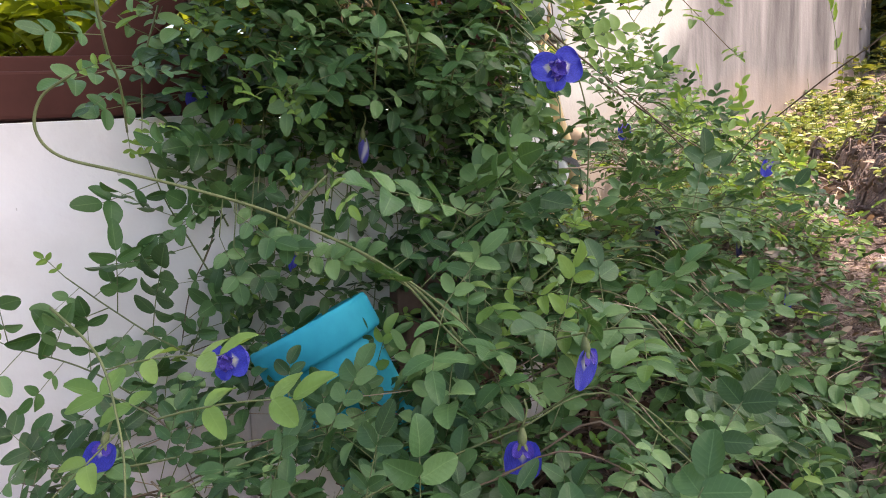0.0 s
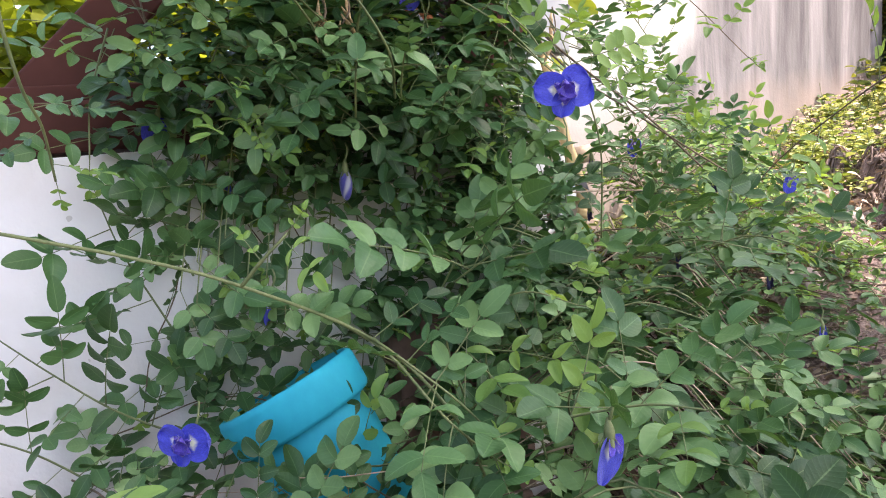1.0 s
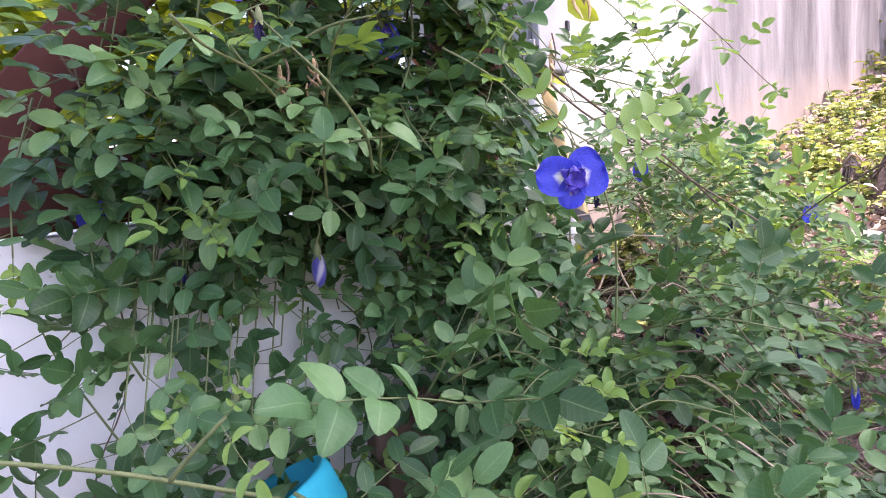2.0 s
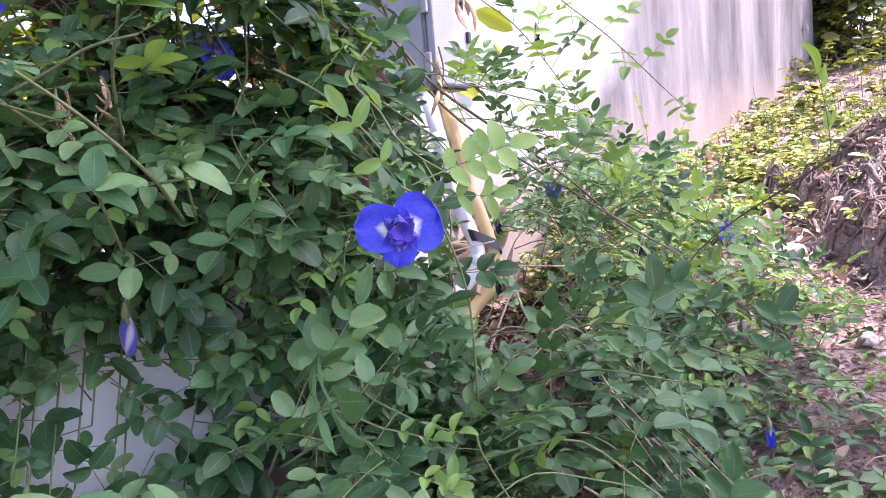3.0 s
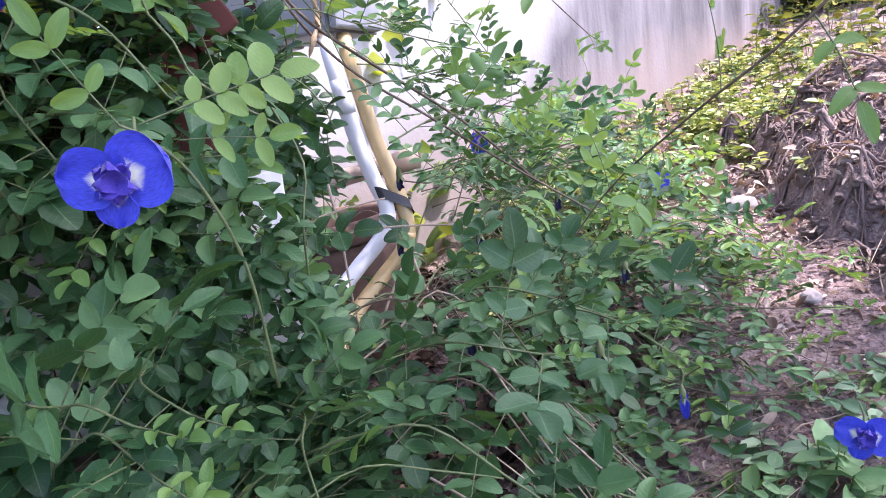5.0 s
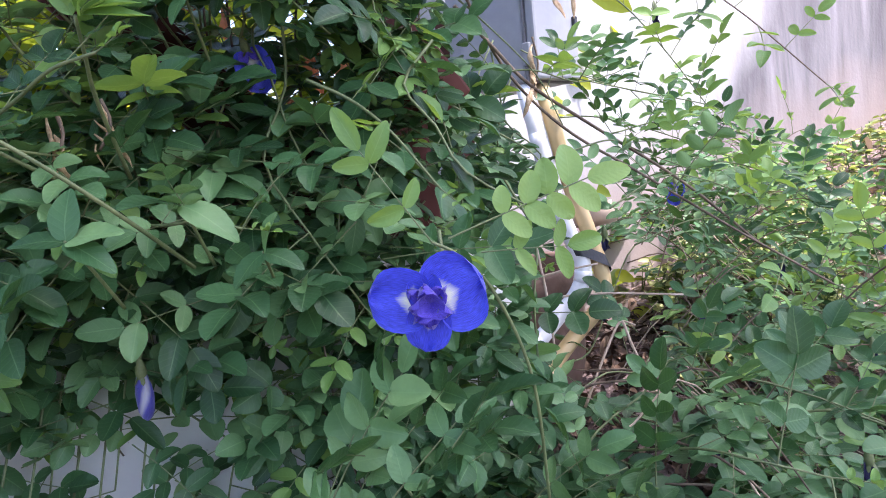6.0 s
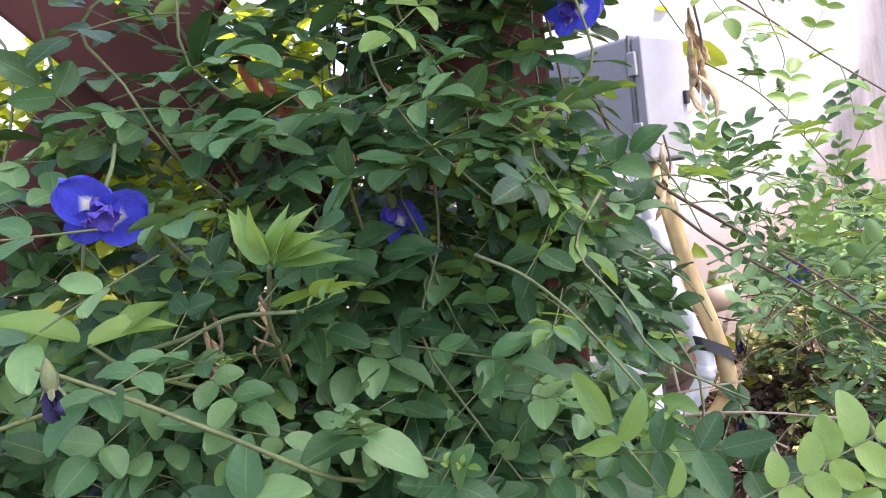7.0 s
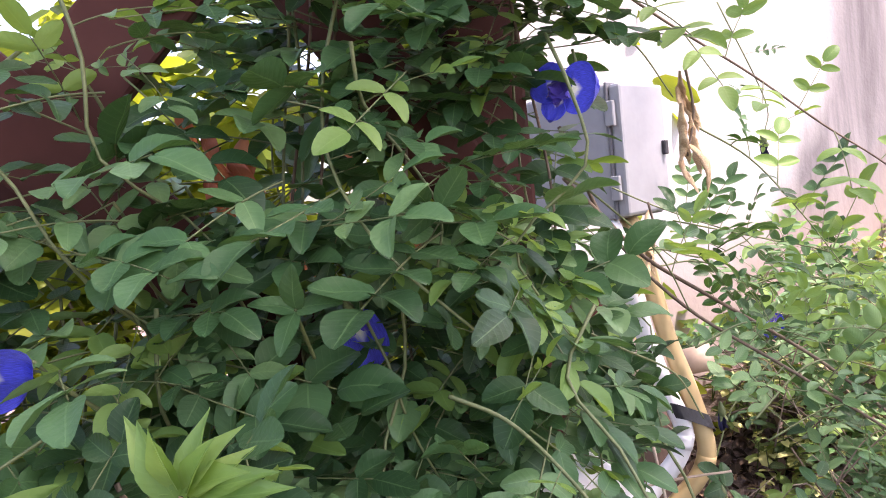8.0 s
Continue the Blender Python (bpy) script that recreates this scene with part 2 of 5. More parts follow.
# ---- mesh helpers ----
class Shape:
    """Gathers vertices, faces, uvs and material slots, and becomes one mesh."""

    def __init__(self):
        self.v, self.f, self.uv, self.slot = [], [], [], []

    def face(self, ids, slot=0, uv=None):
        self.f.append(ids)
        self.slot.append(slot)
        self.uv.append(uv or [(0.5, 0.5)] * len(ids))

    def mesh(self, name, mats, smooth=True):
        me = bpy.data.meshes.new(name)
        me.from_pydata([tuple(p) for p in self.v], [], self.f)
        me.uv_layers.new(name="uv").data.foreach_set("uv", [c for face in self.uv for p in face for c in p])
        for m in mats:
            me.materials.append(m)
        me.polygons.foreach_set("material_index", self.slot)
        me.polygons.foreach_set("use_smooth", [smooth] * len(self.f))
        me.update()
        return me

    def tube(self, pts, r0, r1, sides=5, slot=0, cap=True):
        pts = [Vector(p) for p in pts]
        n = len(pts)
        base = len(self.v)
        side = Vector((0.31, 0.87, 0.39))
        for i, p in enumerate(pts):
            way = (pts[min(i + 1, n - 1)] - pts[max(i - 1, 0)]).normalized()
            side = (side - way * side.dot(way)).normalized()
            other = way.cross(side)
            r = r0 + (r1 - r0) * i / (n - 1)
            for k in range(sides):
                a = 2 * math.pi * k / sides
                self.v.append(p + side * (r * math.cos(a)) + other * (r * math.sin(a)))
        for i in range(n - 1):
            for k in range(sides):
                a, b = base + i * sides + k, base + i * sides + (k + 1) % sides
                self.face((a, b, b + sides, a + sides), slot)
        if cap:
            self.face(tuple(base + k for k in reversed(range(sides))), slot)
            self.face(tuple(base + (n - 1) * sides + k for k in range(sides)), slot)

    def blade(self, m, length, width, fold=0.25, curl=0.15, slot=0, rows=5, tip=0.5, wave=0.0, point=0.0):
        """A leaf blade from the origin of m along its y, facing its z."""
        base = len(self.v)
        cols = (-1.0, -0.55, 0.0, 0.55, 1.0)
        at = [(1 - math.cos(math.pi * (0.04 + 0.93 * i / rows))) / 2 for i in range(rows + 1)]
        for i in range(rows + 1):
            b = at[i]
            w = width * 0.53 * math.sqrt(max(0.0, 1 - (2 * b ** (0.8 + 0.5 * tip) - 1) ** 2)) ** 0.9 * (1 - 0.55 * max(0.0, b - 0.5)) * (1 - point * max(0.0, b - 0.40) / 0.60)
            for c in cols:
                z = abs(c) * w * fold - curl * length * (b - 0.35) ** 2 + wave * width * math.sin(7 * b + 3 * c)
                self.v.append(m @ Vector((c * w, b * length, z)))
        for i in range(rows):
            for k in range(4):
                a = base + i * 5 + k
                uv = [(cols[k], at[i]), (cols[k + 1], at[i]), (cols[k + 1], at[i + 1]), (cols[k], at[i + 1])]
                self.face((a, a + 1, a + 6, a + 5), slot, uv)

    def lathe(self, profile, sides=20, slot=0, centre=(0, 0, 0), close=False):
        base = len(self.v)
        for r, z in profile:
            for k in range(sides):
                a = 2 * math.pi * k / sides
                self.v.append(Vector((r * math.cos(a), r * math.sin(a), z)) + Vector(centre))
        for i in range(len(profile) - 1):
            for k in range(sides):
                a, b = base + i * sides + k, base + i * sides + (k + 1) % sides
                self.face((a, b, b + sides, a + sides), slot)
        if close:
            self.face(tuple(base + k for k in reversed(range(sides))), slot)
            self.face(tuple(base + (len(profile) - 1) * sides + k for k in range(sides)), slot)


def bevelled_box(size, bevel=0.004, segments=2):
    bm = bmesh.new()
    bmesh.ops.create_cube(bm, size=1.0)
    bmesh.ops.scale(bm, vec=size, verts=bm.verts)
    if bevel:
        bmesh.ops.bevel(bm, geom=bm.edges[:], offset=bevel, segments=segments, profile=0.5, affect="EDGES")
    return bm


def mesh_of(name, source, mats):
    if isinstance(source, Shape):
        return source.mesh(name, mats)
    me = bpy.data.meshes.new(name)
    source.to_mesh(me)
    source.free()
    for m in mats:
        me.materials.append(m)
    return me


def part(name, source, mat, parent, label="", m=None):
    """One mesh object under a thing or a part. m is in the world."""
    mats = mat if isinstance(mat, (list, tuple)) else [mat]
    me = source if isinstance(source, bpy.types.Mesh) else mesh_of(name, source, mats)
    ob = new(name, me)
    ob.parent = parent
    above = Matrix.Identity(4)
    p = parent
    while p:
        above = p.matrix_basis @ above if p is parent else p.matrix_basis @ above
        p = p.parent
    ob.matrix_basis = above.inverted() @ (m or Matrix.Identity(4))
    return tagged(ob, label)


def thing(name, place, label, category, group="", kind=""):
    ob = new(name)
    ob.empty_display_size = 0.05
    ob.matrix_basis = Matrix.Translation(place)
    return tagged(ob, label, category, group, kind)


def frame_of(place, along, facing, scale=1.0):
    """A pose whose y runs along, and whose z leans towards facing."""
    y = Vector(along).normalized()
    z = Vector(facing)
    z = z - y * z.dot(y)
    if z.length < 1e-4:
        z = y.orthogonal()
    z.normalize()
    x = y.cross(z)
    m = Matrix((x, y, z)).transposed().to_4x4() * scale
    m[3][3] = 1.0
    m.translation = Vector(place)
    return m


def smooth_line(pts, n=6):
    """A Catmull-Rom line through the points."""
    p = [Vector(q) for q in pts]
    p = [2 * p[0] - p[1]] + p + [2 * p[-1] - p[-2]]
    out = []
    for i in range(1, len(p) - 2):
        a, b, c, d = p[i - 1:i + 3]
        for k in range(n):
            t = k / n
            out.append(0.5 * ((2 * b) + (c - a) * t + (2 * a - 5 * b + 4 * c - d) * t * t + (3 * b - a - 3 * c + d) * t ** 3))
    out.append(p[-2])
    return out


# ---- plan ----
# The low wall runs at 27 degrees; u along it, s out from its face.
CORNER = Vector((-0.25, 0.838, 0.0))
ALONG = Vector((math.cos(radians(27)), math.sin(radians(27)), 0))
OUT = Vector((ALONG.y, -ALONG.x, 0))


def wall_place(u, s, z):
    return CORNER + ALONG * u + OUT * s + Vector((0, 0, z))


def smoothstep(a, b, x):
    t = min(1.0, max(0.0, (x - a) / (b - a)))
    return t * t * (3 - 2 * t)


def bank_edge(y):
    return 0.955 + 0.13 * (y - 1.45) + 0.02 * math.sin(5.1 * y) + 0.025 * math.sin(13.0 * y + 1.0) + 0.012 * math.sin(31.0 * y)


def ground_z(x, y):
    cx, cy = min(max(x, -1.5), 2.6), min(max(y, -1.0), 4.2)
    z = 0.05 + 0.15 * cx + 0.25 * cy
    # a cut bank beyond the litter, held by roots
    edge = bank_edge(y)
    z += (0.085 * smoothstep(edge, edge + 0.05, x) + 0.10 * smoothstep(edge + 0.03, edge + 0.30, x)) * smoothstep(1.22, 1.52, y) * (1 - smoothstep(1.95, 2.25, y))
    bank = smoothstep(edge - 0.03, edge + 0.03, x) * (1 - smoothstep(edge + 0.16, edge + 0.34, x)) * smoothstep(1.2, 1.5, y) * (1 - smoothstep(2.0, 2.4, y))
    z += 0.07 * bank * noise.noise((x * 11.0, y * 11.0, 2.0)) + 0.04 * bank * noise.noise((x * 30.0, y * 30.0, 5.0))
    near = 1.0 if -2 < x < 4 and -1 < y < 5 else 0.0
    if near:
        z += 0.030 * (noise.noise((x * 3.0, y * 3.0, 0.3))) + 0.016 * noise.noise((x * 9.0, y * 9.0, 1.7)) + 0.012 * noise.noise((x * 23.0, y * 23.0, 4.1))
    return z


def build_ground():
    s = Shape()
    xs = sorted({-60, -30, -12, -5, -3, *[round(-2 + 0.05 * i, 4) for i in range(46)], *[round(0.3 + 0.016 * i, 4) for i in range(81)], *[round(1.62 + 0.05 * i, 4) for i in range(50)], 4.2, 6, 12, 30, 60})
    ys = sorted({-60, -30, -12, -5, -2, *[round(-1 + 0.05 * i, 4) for i in range(33)], *[round(0.65 + 0.016 * i, 4) for i in range(110)], *[round(2.45 + 0.05 * i, 4) for i in range(52)], 5.2, 8, 14, 30, 60})
    for y in ys:
        for x in xs:
            s.v.append(Vector((x, y, ground_z(x, y))))
    n = len(xs)
    for j in range(len(ys) - 1):
        for i in range(n - 1):
            a = j * n + i
            s.face((a, a + 1, a + n + 1, a + n))
    tagged(new("ground", s.mesh("ground", [SOIL])), "bare brown sloping soil with a cut bank", "ground", kind="structure")


build_ground()


def along_wall_box(u0, u1, s0, s1, z0, z1, rise=0.0, bevel=0.004):
    """A bar between two places along the low wall; its top and bottom climb by rise per metre."""
    bm = bevelled_box((u1 - u0, s1 - s0, z1 - z0), bevel)
    um = (u0 + u1) / 2
    for v in bm.verts:
        u, w, z = v.co.x + um, -v.co.y + (s0 + s1) / 2, v.co.z + (z0 + z1) / 2
        keep = 0.0 if z0 < 0.1 and z < 0.2 else rise * u
        v.co = wall_place(u, w, z + keep)
    bmesh.ops.recalc_face_normals(bm, faces=bm.faces)
    return bm


RISE = 0.06
tagged(new("wall_low", mesh_of("wall_low", along_wall_box(-1.9, -0.0005, -0.14, 0.0, -0.25, 0.815, RISE, 0.0015), [PLASTER])),
                  "low white plastered garden wall", "wall", kind="structure")
tagged(new("wall_low_end", mesh_of("wall_low_end", along_wall_box(0.0, 0.44, -0.145, -0.003, -0.2, 0.80, RISE, 0.0015), [PLASTER_DIM])),
                      "end of the low wall, white plaster toned down for shade behind the vine", "wall", kind="structure")

# unseen plain walls added behind the camera to cut the frontal skylight
CLOSING = surface("closing_wall_paint", (0.16, 0.15, 0.11), (0.26, 0.24, 0.19), 3.0, 0.9)
for name, size, m in (("wall_back", (9.0, 0.15, 1.5), pose(0.5, -2.6, 0.15)), ("wall_side", (4.2, 0.15, 2.4), pose(-3.2, -0.2, 0.8, 0, 0, 75))):
    ob = tagged(new(name, mesh_of(name, bevelled_box(size, 0.01), [CLOSING])), "unseen plain dark wall added behind the path to hold back skylight", "wall", kind="structure")
    ob.matrix_basis = m

# far boundary wall
FAR_AT, FAR_TURN = Vector((0.57, 2.2, 0.0)), 42.0
far_bm = bevelled_box((2.55, 0.16, 3.6), 0.01)
far_m = Matrix.Translation(FAR_AT) @ pose(0, 0, 0, 0, 0, FAR_TURN)
for v in far_bm.verts:
    v.co = Vector((v.co.x + 1.80 - 1.275, v.co.y + 0.08, v.co.z + 1.5))
far_wall = tagged(new("wall_far", mesh_of("wall_far", far_bm, [STAINED])), "tall white boundary wall with grey rain streaks", "wall", kind="structure")
far_wall.matrix_basis = far_m


# ---- steel fence on the low wall ----
def build_fence():
    t = thing("steel_fence", wall_place(-0.3, -0.05, 0.815), "brown painted steel lattice fence standing on the low wall", "fence")
    part("bottom_rail", along_wall_box(-1.9, 0.386, -0.075, -0.015, 0.820, 0.873, RISE), BROWN_STEEL, t)
    part("rail_flange", along_wall_box(-1.9, 0.386, -0.085, -0.032, 0.873, 0.892, RISE, 0.002), BROWN_STEEL, t)
    part("top_rail", along_wall_box(-1.9, 0.386, -0.085, -0.015, 1.80, 1.85, RISE), BROWN_STEEL, t)
    for u in (-1.85, 0.357):
        part("post", along_wall_box(u - 0.028, u + 0.028, -0.087, -0.03, 0.88, 1.80, 0.0), BROWN_STEEL, t)

    def bar(u_mid, z_mid, lean, s0, s1, low, high, width=0.058):
        bm = bevelled_box((width, s1 - s0, (high - low) / math.cos(radians(lean))), 0.003)
        turn = Matrix.Rotation(radians(lean), 4, "Y")
        for v in bm.verts:
            q = turn @ v.co
            zz = q.z + (low + high) / 2
            uu = q.x + u_mid + math.tan(radians(lean)) * ((low + high) / 2 - z_mid)
            v.co = wall_place(uu, -q.y + (s0 + s1) / 2, zz)
        bmesh.ops.recalc_face_normals(bm, faces=bm.faces)
        part("lattice_bar", bm, BROWN_STEEL, t)

    bar(0.050, 1.10, 42, -0.062, -0.042, 0.84, 1.60, 0.056)
    bar(0.080, 1.10, -42, -0.040, -0.018, 0.90, 1.60, 0.056)
    bar(0.305, 1.10, -34, -0.040, -0.018, 0.95, 1.60, 0.046)
    return t


build_fence()


# ---- meter box and pipes ----
def build_box():
    m = pose(0.143, 1.478, 1.088, 0, 0, 52)
    t = thing("meter_box", (0.143, 1.478, 1.005), "pale grey weathered electrical meter box above two pipes", "utility box")
    part("body", bevelled_box((0.105, 0.125, 0.165), 0.006, 3), GREY_BOX, t, "", m)
    part("door", bevelled_box((0.100, 0.016, 0.160), 0.004, 2), GREY_BOX, t, "", m @ pose(0, -0.0725, 0))
    part("seam", bevelled_box((0.106, 0.004, 0.166), 0.001, 1), SEAL, t, "grey rubber door seal", m @ pose(0, -0.0632, 0))
    part("hinge", bevelled_box((0.006, 0.012, 0.03), 0.001, 1), GREY_BOX, t, "", m @ pose(-0.0535, -0.068, 0.045))
    part("hinge", bevelled_box((0.006, 0.012, 0.03), 0.001, 1), GREY_BOX, t, "", m @ pose(-0.0535, -0.068, -0.045))
    part("latch", bevelled_box((0.008, 0.006, 0.018), 0.001, 1), TAPE, t, "", m @ pose(0.04, -0.083, 0))
    part("bracket", bevelled_box((0.05, 0.05, 0.17), 0.004), GREY_BOX, t, "grey steel bracket", m @ pose(0.0, 0.089, 0.0))
    part("post", bevelled_box((0.035, 0.035, 0.75), 0.003), BROWN_STEEL, t, "slim brown steel post", m @ pose(0.0, 0.132, -0.32))


build_box()


def build_pipe(name, label, mat, pts, r, bands):
    line = smooth_line(pts, 7)
    s = Shape()
    s.tube(line, r, r, 14)
    t = thing(name, pts[-1], label, "pipe", "pipes under the meter box")
    part("tube", s, mat, t)
    for k in bands:
        c = Shape()
        c.tube(line[k:k + 4], r * 1.07, r * 1.07, 14)
        part("coupling", c, mat, t)
    return line


W = [(0.148, 1.513, 1.016), (0.155, 1.424, 0.999), (0.163, 1.385, 0.961), (0.182, 1.389, 0.859), (0.201, 1.387, 0.792), (0.216, 1.383, 0.746), (0.204, 1.38, 0.708),
     (0.165, 1.371, 0.667), (0.122, 1.319, 0.623), (0.094, 1.258, 0.562), (0.083, 1.214, 0.463), (0.081, 1.192, 0.308)]
white_line = build_pipe("white_pipe", "white plastic conduit bending down beside a yellowed one", WHITE_PVC, W, 0.0115, (16, 36))
Y = [(x + 0.0245 + 0.010 * (0.98 - z), y + 0.012, z - (0.025 if z < 0.75 else 0.0)) for x, y, z in W]
yellow_line = build_pipe("yellow_pipe", "aged yellow plastic pipe taped to a white one", YELLOW_PVC, Y, 0.0112, (37,))


def build_tape(i, j):
    a, b = white_line[i], yellow_line[i]
    way = (white_line[i + 1] - white_line[i - 1]).normalized()
    mid, across = (a + b) / 2, (b - a)
    t = thing("tape_band", mid, "black tape wound round two pipes", "tape", "tape bands on the pipes")
    s = Shape()
    side = across.normalized()
    front = way.cross(side).normalized()
    ring = []
    for k in range(20):
        an = 2 * math.pi * k / 20
        off = (across.length / 2 if math.cos(an) > 0 else -across.length / 2)
        ring.append(side * (off + 0.0140 * math.cos(an)) + front * (0.0144 * math.sin(an)))
    for h in (-j, -j * 0.4, j * 0.3, j):
        for k, q in enumerate(ring):
            s.v.append(mid + q * (1.0 + 0.02 * math.sin(5 * k + 90 * h)) + way * h)
    for i2 in range(3):
        for k in range(20):
            p, q = i2 * 20 + k, i2 * 20 + (k + 1) % 20
            s.face((p, q, q + 20, p + 20))
    part("tape", s, TAPE, t)


build_tape(32, 0.010)


def build_cross_pipe():
    t = thing("beige_pipe", (0.106, 1.468, 0.784), "short beige pipe lying across behind the upright pipes", "pipe")
    s = Shape()
    s.tube(smooth_line([(-0.005, 1.479, 0.756), (0.083, 1.468, 0.778), (0.161, 1.457, 0.797), (0.266, 1.452, 0.815)], 6), 0.013, 0.014, 14)
    part("tube", s, BEIGE_PVC, t)
    c = Shape()
    c.tube([(0.233, 1.454, 0.808), (0.269, 1.451, 0.815)], 0.017, 0.017, 14)
    part("socket", c, BEIGE_PVC, t)
    d = thing("drain_stub", (0.067, 1.37, 0.58), "upright beige drain stub with a collar", "pipe")
    s = Shape()
    s.lathe([(0.016, -0.16), (0.016, 0.05), (0.021, 0.05), (0.021, 0.085), (0.017, 0.085), (0.014, 0.02)], 16)
    part("tube", s, BEIGE_PVC, d, "", pose(0.067, 1.37, 0.606, 4, 6, 0))


build_cross_pipe()


def build_clay_pot():
    t = thing("clay_pot", (0.12, 1.55, 0.49), "brown earthenware pot half hidden behind the pipes", "pot")
    s = Shape()
    s.lathe([(0.0, 0.0), (0.075, 0.0), (0.105, 0.08), (0.118, 0.19), (0.118, 0.214), (0.106, 0.214), (0.104, 0.19), (0.0, 0.186)], 28)
    part("body", s, CLAY, t, "", pose(0.115, 1.565, 0.475, 3, -4, 0))
    s = Shape()
    s.lathe([(0.108, 0.216), (0.124, 0.216), (0.128, 0.221), (0.128, 0.247), (0.124, 0.252), (0.112, 0.252), (0.108, 0.247), (0.108, 0.216)], 28)
    part("rim", s, CLAY, t, "thick rounded clay rim", pose(0.115, 1.565, 0.475, 3, -4, 0))


build_clay_pot()


def build_tub():
    m = pose(-0.153, 0.770, 0.566, -2, -28, 0) @ Matrix.Diagonal((0.78, 0.78, 1.0, 1.0))
    t = thing("turquoise_tub", (-0.12, 0.78, 0.3), "turquoise plastic tub leaning against the white wall among leaves", "tub")
    s = Shape()
    s.lathe([(0.0, -0.225), (0.070, -0.225), (0.073, -0.215), (0.083, -0.03), (0.080, -0.028), (0.070, -0.21), (0.0, -0.216)], 40)
    part("body", s, TEAL, t, "", m)
    r = Shape()
    r.lathe([(0.0815, -0.040), (0.092, -0.040), (0.0945, -0.036), (0.0955, -0.005), (0.0935, 0.001), (0.0885, 0.002), (0.0855, -0.002), (0.0815, -0.040)], 40)
    part("rim", r, TEAL, t, "broad turquoise rolled rim", m)


build_tub()


# ---- butterfly pea: leaves and flowers ----
def leaf_mesh(seed, mat, size=0.033, pairs=2, fold=0.42, lift=0.0, name="leaf", slim=(0.50, 0.66)):
    """A pinnate leaf: a petiole along y, leaflets in pairs and one at the end."""
    r = random.Random(seed)
    s = Shape()
    length = size * (1.15 + 0.75 * pairs)
    bend = r.uniform(-0.25, 0.05)
    spine = [Vector((0.0, length * k / 6, bend * length * (k / 6) ** 2)) for k in range(7)]
    s.tube(spine, 0.0008, 0.0005, 4, 1, cap=False)
    marks = [(0.38 + 0.48 * k / max(1, pairs - 1) if pairs > 1 else 0.55) for k in range(pairs)]
    for k, b in enumerate(marks):
        at = Vector((0, b * length, bend * length * b * b))
        for side in (-1, 1):
            a = radians(r.uniform(52, 78)) * side
            tilt = radians(r.uniform(-18, 12))
            m = Matrix.Translation(at) @ Matrix.Rotation(-a, 4, "Z") @ Matrix.Rotation(tilt + lift, 4, "X") @ Matrix.Rotation(radians(r.uniform(-16, 16)), 4, "Y")
            grow = r.uniform(0.82, 1.08) * (0.9 + 0.12 * k)
            s.blade(m, size * grow, size * grow * r.uniform(*slim), fold * r.uniform(0.2, 1.3), r.uniform(-0.15, 0.45), 0, 7, r.uniform(0.25, 0.6), r.uniform(0.01, 0.06))
    m = Matrix.Translation(spine[-1]) @ Matrix.Rotation(radians(r.uniform(-20, 20)), 4, "Z") @ Matrix.Rotation(radians(r.uniform(-30, 10)) + lift, 4, "X")
    s.blade(m, size * r.uniform(1.0, 1.2), size * r.uniform(*slim) * 1.1, fold * r.uniform(0.2, 1.3), r.uniform(-0.1, 0.45), 0, 7, 0.4, r.uniform(0.01, 0.06))
    return s.mesh(name, [mat, STEM])


MATURE = [leaf_mesh(100 + k, LEAF, pairs=2 if k % 4 else 3, slim=(0.60, 0.76) if k % 3 == 0 else (0.48, 0.64)) for k in range(14)]
FRESH = [leaf_mesh(200 + k, YOUNG, 0.031, fold=0.5, slim=(0.40, 0.54)) for k in range(5)]
TINY = [leaf_mesh(300 + k, YOUNG, 0.014, pairs=2, fold=0.9, lift=0.5) for k in range(3)]


def leaflet_mesh(mat, length, wide, fold, curl, point):
    s = Shape()
    s.blade(Matrix.Identity(4), length, length * wide, fold, curl, 0, 9, 0.3, 0.03, point)
    return s.mesh("leaf", [mat, STEM])


LANCE = [leaflet_mesh(YOUNG, 0.029 - 0.002 * k, 0.36 + 0.04 * k, 0.55, 0.12 * k, 0.8) for k in range(3)]
BROAD = [leaflet_mesh(LEAF, 0.034, 0.52 + 0.06 * k, 0.18, 0.3, 0.2) for k in range(3)]
SMALL = [leaf_mesh(400 + k, LEAF, 0.026, pairs=3 if k % 2 else 2, slim=(0.38, 0.56)) for k in range(8)]


def petal(s, m, length, width, cup=0.3, ruffle=0.06, slot=0, seed=0, rows=8, cols=8, narrow=0.35):
    """A broad rounded petal from the origin of m along its y, facing its z."""
    base = len(s.v)
    for i in range(rows + 1):
        b = (1 - math.cos(math.pi * i / rows)) / 2
        w = width * 0.5 * (narrow * (1 - b) ** 2 + math.sqrt(max(0.0, 1 - (2 * b ** 1.25 - 1) ** 2)) ** 0.85 * (1 - 0.4 * narrow * (1 - b)))
        for k in range(cols + 1):
            a = 2 * k / cols - 1
            far = 1.0 - 0.05 * a * a * b
            z = -cup * length * (b * 0.9) ** 2 + cup * 0.5 * width * a * a + ruffle * length * b * b * math.sin(5.5 * a + 2.2 * seed + 2.0 * b)
            s.v.append(m @ Vector((a * w, b * length * far, z)))
    for i in range(rows):
        for k in range(cols):
            p = base + i * (cols + 1) + k
            uv = [(2 * (k + e) / cols - 1, (1 - math.cos(math.pi * (i + f) / rows)) / 2) for e, f in ((0, 0), (1, 0), (1, 1), (0, 1))]
            s.face((p, p + 1, p + cols + 2, p + cols + 1), slot, uv)


def spin(deg):
    return Matrix.Rotation(radians(deg), 4, "Z")


def tip_over(deg):
    return Matrix.Rotation(radians(deg), 4, "X")


